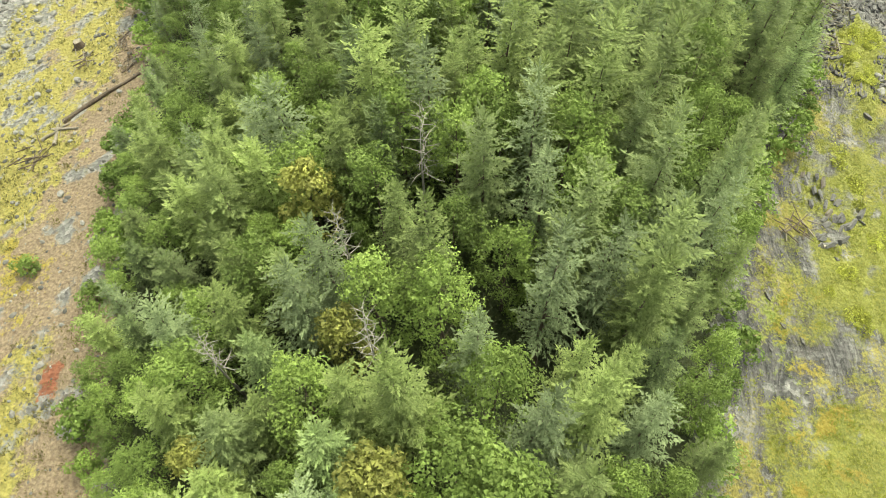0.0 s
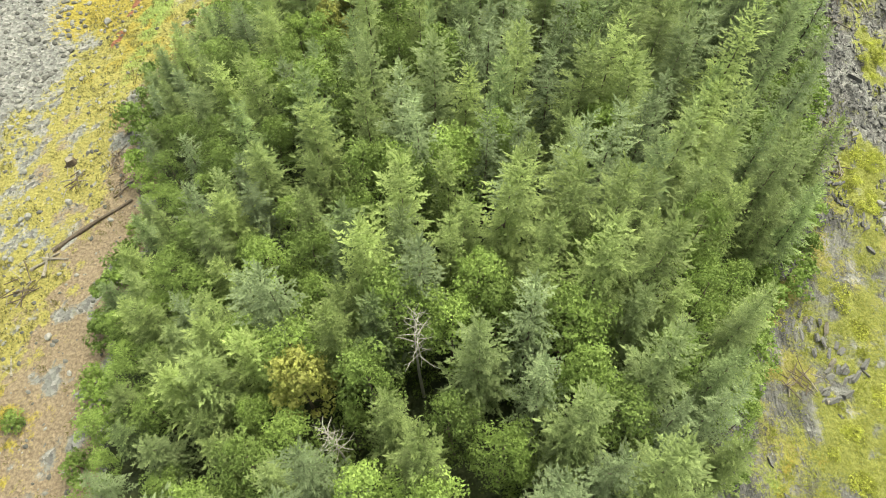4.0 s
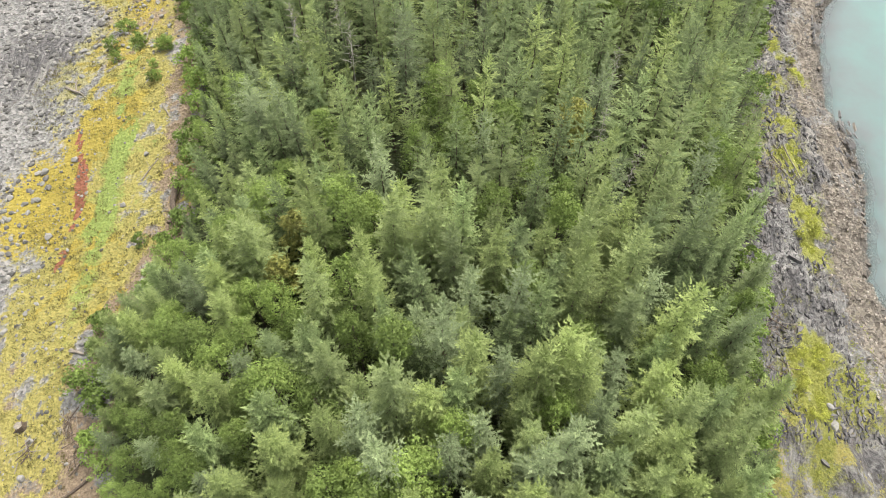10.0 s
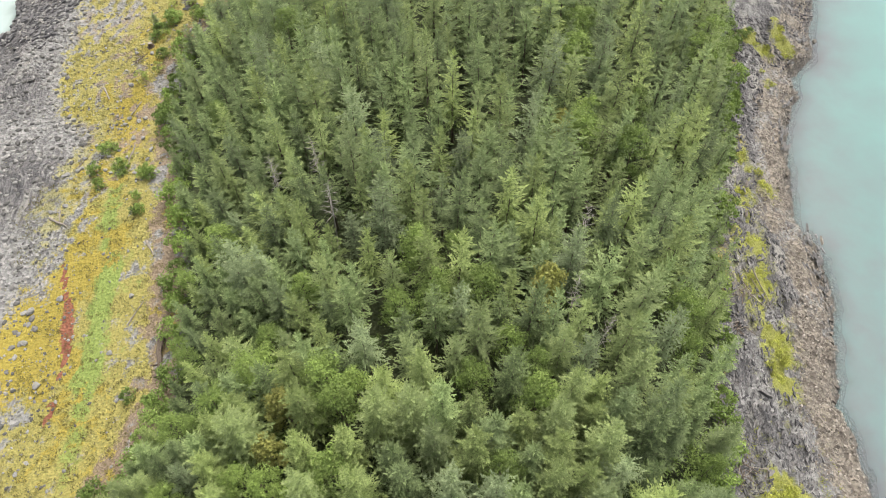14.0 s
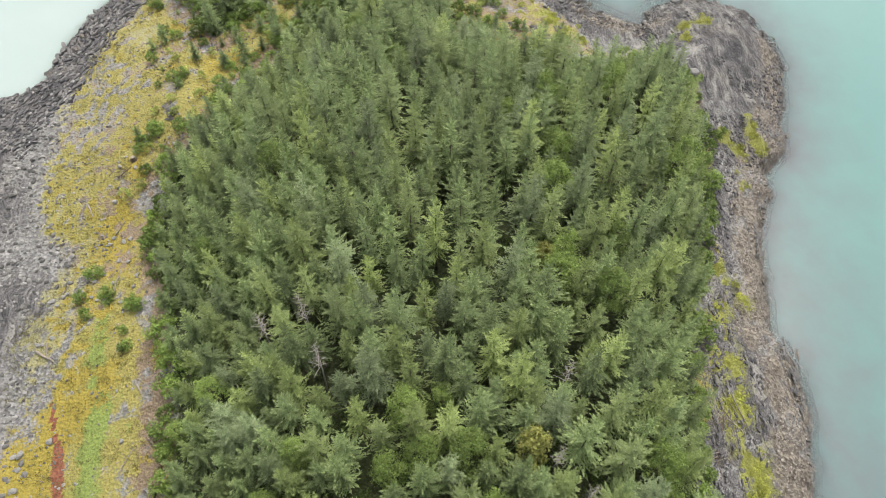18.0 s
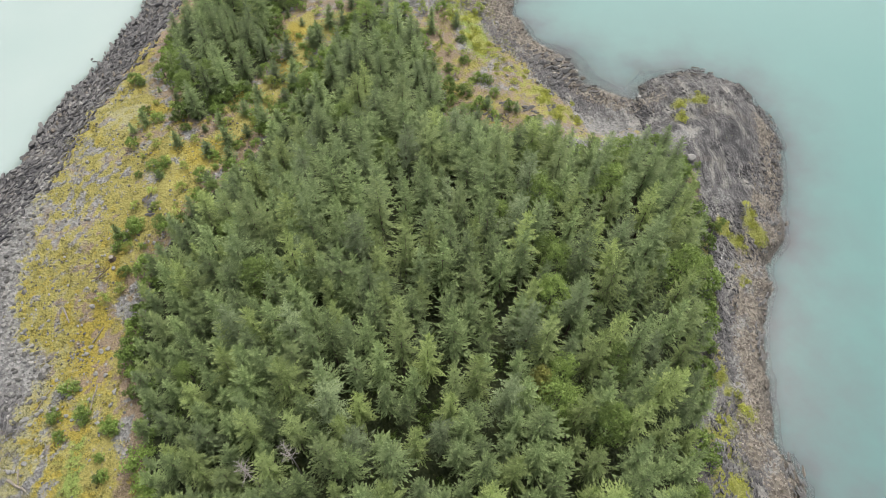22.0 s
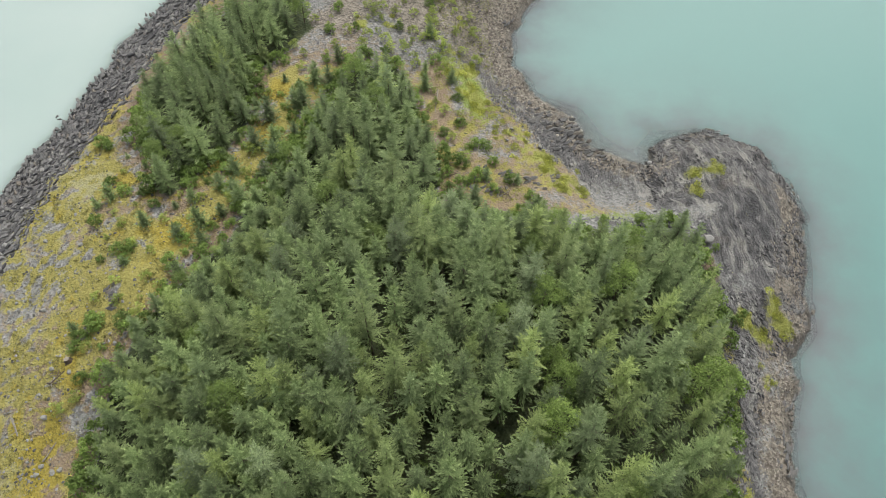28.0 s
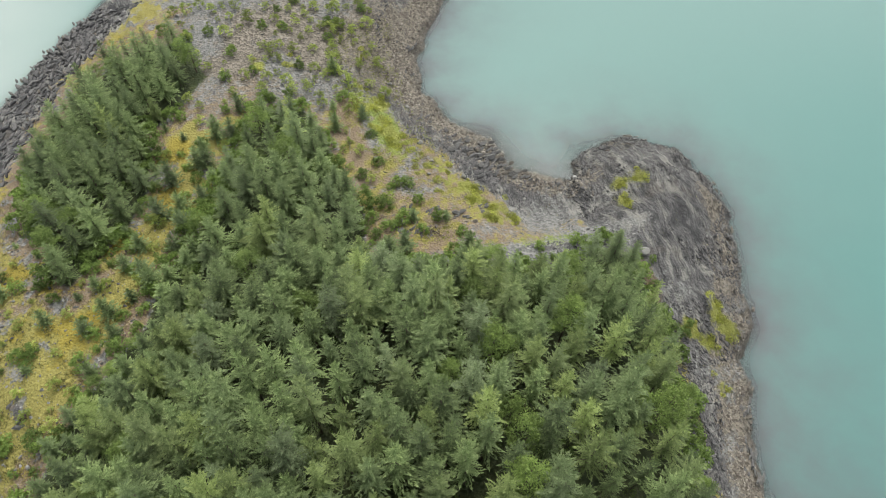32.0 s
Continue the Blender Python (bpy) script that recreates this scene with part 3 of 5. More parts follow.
def trunk_mesh(seed, tall, thick, limbs=6, material=None, reach=0.7, low=0.25, top=0.95):
    rng = np.random.default_rng(seed)
    vs, fs = [], []

    def taper(p, q, r0, r1, n=6, cap=True):
        p, q = np.array(p, float), np.array(q, float)
        d = (q - p) / np.linalg.norm(q - p)
        s = np.cross(d, (0.3, 0.9, 0.1))
        s /= np.linalg.norm(s)
        t = np.cross(d, s)
        i = len(vs)
        for c, r in ((p, r0), (q, r1)):
            for k in range(n):
                a = 6.283 * k / n
                vs.append(c + (s * math.cos(a) + t * math.sin(a)) * r)
        for k in range(n):
            fs.append((i + k, i + (k + 1) % n, i + n + (k + 1) % n, i + n + k))
        fs.append(tuple(i + n + k for k in range(n)))

    bend = rng.uniform(-0.012, 0.012, 2) * tall
    knots = [np.array([bend[0] * math.sin(3 * f), bend[1] * math.sin(2.3 * f), tall * f - 0.4 * (f == 0)]) for f in (0, 0.3, 0.62, top)]
    rad = [thick, thick * 0.75, thick * 0.24, thick * 0.05]
    for a, b, r0, r1 in zip(knots, knots[1:], rad, rad[1:]):
        taper(a, b, r0, r1)
    for b in range(limbs):
        f = rng.uniform(low, top)
        c = np.array([bend[0] * math.sin(3 * f), bend[1] * math.sin(2.3 * f), tall * f])
        az, l = rng.uniform(0, 6.283), reach * tall * 0.14 * rng.uniform(0.5, 1.3) * (1.15 - f)
        e = c + np.array([math.cos(az) * l, math.sin(az) * l, l * rng.uniform(-0.15, 0.5)])
        taper(c, e, thick * 0.22, thick * 0.05, 4)
    return mesh_of("trunk", vs, fs, material or M_BARK)


def leafy_mesh(seed, tall, wide, clumps, per, leaf, base=0.3, material=None):
    """A broadleaf crown: many uneven clumps of small leaf cards with gaps between."""
    rng = np.random.default_rng(seed)
    vs, fs, shares, tone = [], [], [], []
    for c in range(clumps):
        shade = rng.random()
        f = rng.uniform(0, 1) ** 0.8
        z0 = tall * (base + (1 - base) * f)
        out_r = wide * math.sqrt(max(0.05, 1 - (2 * (f - 0.38)) ** 2 * 0.62)) * rng.uniform(0.35, 0.95)
        az = rng.uniform(0, 6.283)
        cen = np.array([math.cos(az) * out_r, math.sin(az) * out_r, z0])
        cr = wide * rng.uniform(0.15, 0.36)
        for q in range(per):
            d = rng.normal(size=3)
            d /= np.linalg.norm(d)
            d[2] = abs(d[2]) * 0.8 if rng.random() < 0.75 else d[2]
            p = cen + d * cr * rng.uniform(0.7, 1.1) * np.array([1, 1, 0.75])
            nrm = d + rng.normal(size=3) * 0.55 + np.array([0, 0, 0.3])
            nrm /= np.linalg.norm(nrm)
            s = np.cross(nrm, rng.normal(size=3))
            s /= np.linalg.norm(s)
            t = np.cross(nrm, s)
            l = leaf * rng.uniform(0.7, 1.35)
            i = len(vs)
            vs.extend((p - s * l, p + s * l * 0.8 - t * l * 0.6, p + s * l * 0.5 + t * l * 0.75))
            fs.append((i, i + 1, i + 2))
            # leaves on a clump's upper side take more of the tip colour
            shares.extend((0.25 + 0.4 * max(0, d[2]) + rng.uniform(-0.2, 0.2),) * 3)
            tone.extend((shade,) * 3)
    return mark_foliage(mark_foliage(mesh_of("crown", vs, fs, material), shares), tone, "bough")


def tree_kind(name, crown, trunk, label, category, group):
    root = new(name)
    root.empty_display_size = 0.5
    part("trunk", trunk, root)
    if crown:
        part("crown", crown, root)
    return tagged(root, label, category, group)


def limb_mesh(seed, length):
    """One bare limb, forked once, thin and crooked."""
    r = np.random.default_rng(seed)
    vs, fs = [], []
    mid = np.array([length * 0.55, r.uniform(-0.1, 0.1), length * r.uniform(0.0, 0.25)])
    for a, b, r0, r1 in (((0, 0, 0), mid, 0.035, 0.024), (mid, mid + (length * 0.45, r.uniform(-0.3, 0.3), length * r.uniform(-0.1, 0.2)), 0.024, 0.008), (mid, mid + (length * 0.25, r.uniform(-0.4, 0.4), 0.1), 0.018, 0.007)):
        i = len(vs)
        for p, rad in ((np.array(a, float), r0), (np.array(b, float), r1)):
            for q in range(4):
                vs.append(p + (0, rad * math.cos(1.571 * q), rad * math.sin(1.571 * q)))
        fs.extend([(i + q, i + (q + 1) % 4, i + 4 + (q + 1) % 4, i + 4 + q) for q in range(4)] + [(i + 4, i + 5, i + 6, i + 7)])
    return mesh_of("limb", vs, fs, M_DEAD)


def dead_tree(seed, label, category, group):
    r = np.random.default_rng(seed)
    root = new("dead_tree")
    bole = part("trunk", trunk_mesh(seed, 15.0, 0.13, 0, M_DEAD), root)
    limbs = [limb_mesh(seed + q, 1.2) for q in range(4)]
    for q in range(42):
        f = 0.5 + 0.44 * (q + r.random()) / 42
        ob = part("limb", limbs[q % 4], bole)
        ob.matrix_basis = pose(0, 0, 15.0 * f, 0, 0, q * 137.5) @ Matrix.Scale(r.uniform(0.6, 1.7) * (1.3 - f), 4)
    return tagged(root, label, category, group)


used = set()


def another(proto, m):
    """A copy at the pose and scale m, whatever scale the first one stands at."""
    return copy_thing(proto, m @ Matrix.Diagonal([1 / q for q in proto.scale] + [1]))


def plant(proto, x, y, scale=1.0, turn=0.0, lean=0.0, wide=1.0):
    """Stand a thing, or a copy of it, on the ground."""
    m = pose(x, y, ground_at(x, y) - 0.05, lean, 0, turn) @ Matrix.Diagonal((scale * wide, scale * wide, scale, 1))
    if proto not in used:
        used.add(proto)
        proto.matrix_basis = m
        return proto
    return another(proto, m)


# of each kind the first three stand within the forest, their lower boughs shed, the next two at its edge, clad to the foot; the last, with finer sprays, in the south
KINDS = {}
for v in range(8):
    bare, tiers = (0.3, 13) if v < 3 else (0.12, 16) if v < 5 else (0.2, 18)
    near_ = v > 4
    KINDS["fir", v] = tree_kind("fir_tree", conifer_mesh(100 + v, 15.0, 2.2 + 0.1 * (v % 5), tiers, 7 if near_ else 6, 7, 0.36 + 0.04 * (v % 5), 0.36, bare, 0.6 if near_ else 0.8, near_, M_FIR), trunk_mesh(300 + v, 15.0, 0.19, 4, top=0.8), "tall green fir with feathery layered boughs", "tree", "fir trees of the forest")
    cedar = v in (1, 4, 6)
    KINDS["spruce", v] = tree_kind("cedar_tree" if cedar else "spruce_tree", conifer_mesh(130 + v, 14.5, 2.2 + 0.1 * (v % 5), tiers, 6, 7, 0.44 if cedar else 0.26, 0.34, bare, (0.75 if cedar else 0.85) - 0.15 * near_, near_, M_SPRUCE), trunk_mesh(330 + v, 14.5, 0.17, 4, top=0.8),
                                    "dark green cedar with sweeping drooping boughs" if cedar else "dark green pointed spruce standing in the forest", "tree", "cedar trees of the forest" if cedar else "spruce trees of the forest")
for v in range(3):
    KINDS["silver", v] = tree_kind("hemlock_tree", conifer_mesh(160 + v, 15.0, 2.3, 12, 6, 7, 0.46, 0.42, 0.3, 0.6, True, M_SILVER), trunk_mesh(360 + v, 15.0, 0.2, 4, top=0.8), "pale grey-green hemlock with drooping boughs", "tree", "hemlock trees of the forest")
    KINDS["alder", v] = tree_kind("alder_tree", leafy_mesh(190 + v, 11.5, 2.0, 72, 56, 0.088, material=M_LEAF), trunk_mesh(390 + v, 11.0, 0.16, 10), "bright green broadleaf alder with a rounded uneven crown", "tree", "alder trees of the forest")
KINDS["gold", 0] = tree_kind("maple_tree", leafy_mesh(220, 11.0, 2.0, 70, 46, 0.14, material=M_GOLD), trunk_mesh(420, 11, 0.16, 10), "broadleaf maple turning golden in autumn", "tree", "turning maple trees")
KINDS["dead", 0] = dead_tree(440, "bare bleached dead tree with broken limbs", "dead tree", "dead trees")
VARIANTS = {"fir": 8, "spruce": 8, "silver": 3, "alder": 3, "gold": 1, "dead": 1}

# trees that stand out in the stand, by kind
FIRS = [(-7.8, 28.8), (-5, 20.2), (-3, 17.9), (3.1, 28.3), (9.4, 23.9), (-0.2, 23.7), (-13.9, 25.1), (8.4, 16), (-3.2, 9.3), (5, 12.2), (-23.8, 42.8), (0, 49.4), (2.6, 58), (12.8, 47.1),
        (14.9, 44.9), (-16.8, 37.3), (-7.2, 43.4), (-5, 60.8), (-1.4, 61.4), (-0.4, 55.2), (-8.2, 55.6), (14.1, 54.7), (-11, 51.6), (-11.1, 66.6), (3.3, 67.9), (7.4, 71.2), (20.3, 69),
        (4.6, 91.9), (11.2, 84.4), (18.8, 87.4), (-7, 75.5), (-1.1, 78.9), (-18, 91.2), (-5.9, 92.8), (12, 76.2), (8, 81.3)]
FIRS_NORTH = [(8.7, 118.4), (-2.1, 109), (1.3, 105.2), (-7.1, 107.4), (22.9, 107.3), (10.9, 103.9), (3.7, 123.1), (-4.9, 117), (29.8, 114.3), (-11.8, 122.6), (-20.4, 116), (7.2, 135.8), (-5.6, 140.1),
              (-9.9, 137.3), (0.6, 148.8), (30.9, 129.2), (25.9, 122.6), (-13.9, 133.7), (-20.7, 125.1), (1.1, 139.8), (15.5, 138.5), (36.3, 129.2), (12.2, 123.9), (-2.7, 129.1), (21.8, 123.6),
              (-8.6, 121.2), (-14.7, 115.9), (5.1, 111.2)]
SILVERS = [(-0.1, 13.2), (3.7, 15.4), (2.9, 8.5), (6.5, 17.8), (-1, 39), (3.2, 45.1), (7.4, 39.6), (2.7, 25.9), (12, 46), (-4.3, 28.6), (12.7, 68.8), (-7.1, 65.4), (-10.7, 83.1), (2.4, 68.8), (3.3, 89),
           (11.3, 93), (14.7, 100.8), (31.4, 99.5), (-13, 114.6), (15.8, 118.4), (31.4, 116.4), (1.6, 132.3)]
ALDERS = [(-11.2, 28.3), (-14, 21), (-14, 9.4), (13.3, 30.2), (2.3, 14.3), (13.4, 34.8), (-15.3, 24.9), (-18.7, 16.3), (-9, 17.5), (14, 15.7), (-14.2, 44.3), (-3, 38.1), (19.9, 46.7), (-11.9, 31), (16.9, 33.2),
          (7.1, 42.8), (-9.2, 34), (-22.4, 42.5), (-17.1, 67.4), (3.6, 61.5), (8.9, 59.9), (-13.5, 72.2), (-21.5, 60.9), (25.3, 65.8), (20.1, 122.7), (23.2, 89.2), (33.1, 116.2), (20.8, 111.6),
          (-18.9, 111.4), (18.9, 96.2), (20.3, 132.2), (38.4, 111), (-23.9, 120.7)]
GOLDS = [(-7.5, 13.9), (-10.9, 22.2), (-14.9, 6.9), (-4.7, 5.8), (-14.8, 60.2), (-16, 56.2), (11, 71), (16.5, 96)]
DEADS = [(-5.5, 12.2), (-8, 18.9), (-14.1, 11.7), (-4, 24.5), (16.2, 66), (13.7, 69.6), (-11.6, 81.6), (-13.3, 87.8), (-18.1, 86.8), (16, 78.9)]
rng = np.random.default_rng(7)
cells, stand = {}, []


def room(x, y, gap):
    return not any((x - a) ** 2 + (y - b) ** 2 < gap * gap for i in (-1, 0, 1) for j in (-1, 0, 1) for a, b in cells.get((int(x // 5) + i, int(y // 5) + j), ()))


def claim(x, y, kind):
    cells.setdefault((int(x // 5), int(y // 5)), []).append((x, y))
    stand.append((x, y, kind))


for spots, kind, gap in ((DEADS, "dead", 0.5), (SILVERS, "silver", 1.8), (ALDERS, "alder", 1.8), (GOLDS, "gold", 1.8), (FIRS, "fir", 2.2), (FIRS_NORTH, "spruce", 2.2)):
    for x, y in spots:
        if room(x, y, gap):
            claim(x, y, kind)


def west_growth(x, y):
    """The stand is young and low along its western side: 0 there, 1 where it is full-grown."""
    edge = float(np.interp(y, (4, 10, 20, 36, 52, 64, 81, 108, 124, 147, 172), (-20.5, -23, -25.8, -28, -33, -28, -30, -37.5, -35, -21, -9)))
    return float(step(x - edge, 3, 24)) if y < 150 else 1.0


tx, ty = rng.uniform(-48, 48, 40000), rng.uniform(-8, 206, 40000)
tw = np.maximum(inside(tx, ty, FOREST), inside(tx, ty, WEST_STAND))
tm = fbm(tx, ty, 0.06, 3, 61)
for x, y, w, mixed in zip(tx, ty, tw, tm):
    if w < 0.9:
        continue
    gap = (2.2 + 0.6 * mixed + 0.28 * float(step(y, 40, 90))) * (0.84 + 0.16 * west_growth(x, y)) + 0.45 * (y > 142)
    if not room(x, y, gap):
        continue
    south_share = float(step(-y, -85, -25))
    leafy = 0.04 + 0.26 * south_share * (x < 2) + 0.16 * south_share + 0.1 * (w < 3)
    u = rng.random()
    if u < leafy * (1 + 1.2 * mixed):
        kind = "alder"
    elif u < leafy + 0.1 * (0.4 + south_share):
        kind = "silver"
    elif rng.random() < (0.3 if y < 140 else 0.1) + 0.55 * south_share:
        kind = "fir"
    else:
        kind = "spruce"
    claim(x, y, kind)
for x, y, kind in stand:
    w = sample(woods, x, y)
    grown = west_growth(x, y)
    north_ = float(step(y, 120, 142))
    s = rng.uniform(0.8 - 0.08 * (y > 75), 1.13) * (0.6 + 0.4 * min(1, max(0, w) / 7)) * (0.56 + 0.44 * grown) * (1 - 0.28 * north_)
    s = rng.uniform(0.9, 1.02) * (0.6 + 0.4 * grown) if kind == "dead" else s
    pick = int(rng.integers(VARIANTS[kind]))
    if kind in ("fir", "spruce"):
        pick = int(rng.integers(5, 8)) if y < 62 else int(rng.integers(3)) if w > 3.5 and y < 138 and grown > 0.6 else int(rng.integers(3, 5))
    broad = rng.uniform(0.86, 1.14) * (1 + 0.4 * (1 - grown)) * (1 + 0.55 * north_) * (1.15 if kind == "alder" else 1.0) * (1 + 0.1 * float(step(y, 60, 90)))
    plant(KINDS[kind, pick], x, y, s, rng.uniform(0, 360), rng.uniform(-2.5, 2.5), broad)

# ---- stones, slabs, shrubs, driftwood ----
def ico(sub):
    bm = bmesh.new()
    bmesh.ops.create_icosphere(bm, subdivisions=sub, radius=1)
    v = np.array([q.co[:] for q in bm.verts])
    f = [tuple(q.index for q in p.verts) for p in bm.faces]
    bm.free()
    return v, f


ICO1, ICO1_F = ico(1)
ICO2, ICO2_F = ico(2)


def chipped(seed, v, squash=(1, 0.8, 0.6), cuts=7):
    """A rock: a ball with flat faces cut off it and a little roughness."""
    r = np.random.default_rng(seed)
    v = v.copy()
    for _ in range(cuts):
        n = r.normal(size=3)
        n /= np.linalg.norm(n)
        over = np.maximum(0, v @ n - r.uniform(0.55, 0.85))
        v -= over[:, None] * n
    v *= 1 + 0.05 * r.normal(size=(len(v), 1))
    return v * squash


def wedge(seed, squash, n=7):
    """A split block of layered rock: an uneven prism with sharp edges and a slanting top. Returns points and faces."""
    r = np.random.default_rng(seed)
    a = np.sort(r.uniform(0, 6.283, n)) if n > 6 else (np.arange(n) + r.uniform(-0.35, 0.35, n)) * 6.283 / n
    rad = r.uniform(0.6, 1.08, n)
    ring = np.stack([np.cos(a) * rad, np.sin(a) * rad], 1)
    slant = r.normal(size=2) * 0.3
    low = np.column_stack([ring * 1.08, np.full(n, -1.0)])
    high = np.column_stack([ring * r.uniform(0.72, 0.98, (n, 1)), 0.75 + ring @ slant + r.uniform(-0.2, 0.2, n)])
    v = np.concatenate([low, high]) * squash
    return v, [tuple(range(n, 2 * n))] + [(q, (q + 1) % n, n + (q + 1) % n, n + q) for q in range(n)]


def block_thing(name, seed, squash, material, label, group):
    v, f = wedge(seed, squash, 9)
    return tagged(new(name, mesh_of(name, v.tolist(), f, material)), label, "rock", group)


def rock_thing(name, seed, squash, material, label, group):
    return tagged(new(name, mesh_of(name, chipped(seed, ICO2, squash).tolist(), ICO2_F, material)), label, "rock", group)


def rest(proto, x, y, size, turn, sink=0.3, tilt=0.0, z=None):
    z = ground_at(x, y) if z is None else z
    size *= 0.66
    m = pose(x, y, z + size * sink, tilt, 0, turn) @ Matrix.Diagonal((size, size, size, 1))
    if proto not in used:
        used.add(proto)
        proto.matrix_basis = m
        return proto
    return another(proto, m)


GREYS = [rock_thing("boulder", 500 + v, (1, 0.75 + 0.05 * v, 0.62), M_BOULDER, "grey rounded boulder lying on the mossy bank", "boulders on the shore") for v in range(4)]
PALES = [rock_thing("pale_boulder", 520 + v, (1, 0.8, 0.6), M_PALE, "pale whitish boulder bedded in the shore", "pale boulders") for v in range(3)]
DARKS = [block_thing("slate_block", 540 + v, (1.35, 0.6, 0.4), M_DARKROCK, "dark angular slate block on the rocky shore", "slate blocks") for v in range(4)]
BROWNS = [block_thing("brown_ledge", 560 + v, (1.5, 0.9, 0.35), M_BROWNROCK, "brown slate ledge jutting out at the waterline", "ledges at the waterline") for v in range(3)]
BOULDERS = [(-32.8, 38.1), (-38.7, 43.9), (-45.5, 44.8), (-49.9, 73.6), (-53.5, 74.1), (-46.3, 67.8), (-36.3, 53), (-50.3, 57.6), (-50.5, 77.9), (-49.9, 85.7), (-38.4, 40.6), (-52.1, 86), (-52, 99.7), (-51.5, 107.5),
            (-47.4, 118.9), (-43.5, 121.3), (-57.9, 104.5), (-50.1, 131.9), (-38.7, 131.5), (-42.3, 108.6), (-43.3, 105), (-41, 97.5), (-46.8, 79.1), (-65.3, 126.2), (-45.6, 108.5), (-50.1, 100.6), (-49.8, 149.5),
            (-48.7, 132.1), (-55.1, 142.9), (22.6, 163.7), (27, 159.4), (21.8, 168.7), (36.5, 153.9), (28.9, 156), (46.8, 156.7), (-45.8, 115.5), (-45.1, 109.5), (21.7, 179.2), (20, 186.7), (24.6, 169.4), (21.3, 160.3),
            (32, 155.5), (-18.3, 214.6)]
for x, y in BOULDERS:
    pick = PALES if rng.random() < 0.6 else GREYS
    rest(pick[int(rng.integers(len(pick)))], x, y, rng.uniform(0.45, 0.9), rng.uniform(0, 360))
for x, y, s in ((49, 136.4, 1.7), (47.4, 133.9, 1.5), (42.2, 99.7, 0.9), (34.2, 45.5, 0.9), (34.3, 47.2, 0.7)):
    rest(PALES[int(rng.integers(3))], x, y, s, rng.uniform(0, 360), 0.25)
for x, y in ((34.5, 46.5), (32.1, 42.1), (32.2, 44.1), (32, 54.8), (43.7, 95.4), (37.5, 83), (35.1, 69), (35.9, 63.6), (36.5, 59.9), (36.7, 161.2), (33.4, 164.2), (29.3, 168.9), (54.9, 124.1), (55.6, 117.4), (49.1, 113), (63.7, 137.3)):
    rest(DARKS[int(rng.integers(4))], x, y, rng.uniform(0.5, 0.95), rng.uniform(0, 360), 0.2)
for x, y in ((-60.6, 175.8), (-61.3, 176.6)):
    rest(DARKS[int(rng.integers(4))], x, y, 0.55, rng.uniform(0, 360), 0.1, z=0.05)

# scattered boulders, blocks and ledges by zone
sx, sy = rng.uniform(-80, 74, 60000), rng.uniform(-2, 232, 60000)
sd, sw, st = shore_distance(sx, sy), -np.maximum(inside(sx, sy, FOREST), inside(sx, sy, WEST_STAND)), inside(sx, sy, TOE)
lump = fbm(sx, sy, 0.14, 3, 71)
counts = {"bank": 0, "dark": 0, "ledge": 0}
stones = []
for x, y, d, w, toe, q in zip(sx, sy, sd, sw, st, lump):
    if d < -0.3 or w < 0.5:
        continue
    turn = rng.uniform(0, 360)
    west = x < -20
    if 0.15 < d < 1.2 and (x > 0 or y > 135) and counts["ledge"] < 210:
        counts["ledge"] += 1
        pick = BROWNS if x > 0 and not (x > 50 and y > 130) else DARKS
        rest(pick[int(rng.integers(3))], x, y, rng.uniform(0.3, 0.75), turn, 0.05, rng.uniform(-8, 8))
    elif west and y < 145 and d > 3 and q > 0.02 and counts["bank"] < 300 and rng.random() < (0.8 if -2 < toe < 8 else 0.2):
        counts["bank"] += 1
        pick = PALES if rng.random() < 0.4 else GREYS
        rest(pick[int(rng.integers(len(pick)))], x, y, 0.22 + 0.5 * rng.random() ** 2, turn)
    elif not west and d > 1 and counts["dark"] < 165 and q > -0.1 and rng.random() < 0.5:
        counts["dark"] += 1
        rest(DARKS[int(rng.integers(4))], x, y, rng.uniform(0.22, 0.48), turn, 0.15, rng.uniform(-12, 12))
    else:
        stones.append((x, y, d, w, toe))


def joined(name, items, shapes, faces, material, label, category):
    """Many small pieces too small to pick apart, as one mesh."""
    vs, fs, n = [], [], 0
    xs, ys = np.array([i[0] for i in items]), np.array([i[1] for i in items])
    zs = height(xs, ys)
    for (x, y, size, turn, tall), z in zip(items, zs):
        sh = shapes[int(rng.integers(len(shapes)))]
        c, s = math.cos(turn), math.sin(turn)
        vs.append(np.stack([x + size * (sh[:, 0] * c - sh[:, 1] * s), y + size * (sh[:, 0] * s + sh[:, 1] * c), z + size * tall * sh[:, 2] + size * 0.1], 1))
        fs.extend([tuple(k + n for k in f) for f in faces])
        n += len(sh)
    return tagged(new(name, mesh_of(name, np.concatenate(vs).tolist(), fs, material)), label, category, kind="stuff")


small = [chipped(600 + v, ICO1, (1, 0.7, 0.5), 7) for v in range(6)]
slabs = [wedge(620 + v, (1.4, 0.55, 0.4), 6)[0] for v in range(8)]
SLAB_F = wedge(620, (1, 1, 1), 6)[1]


def island_rock(name, dark, light):
    k = Mat(name, 0.85)
    c = k.mix(k.math("POWER", k.island(), 1.7), dark, light)
    c = k.mix(k.grey(k.noise(6, 5), 0.3, 0.7, 0, 0.5), c, dark)
    k.bump(k.noise(9, 4), 0.5, 0.04)
    return k.done(c)


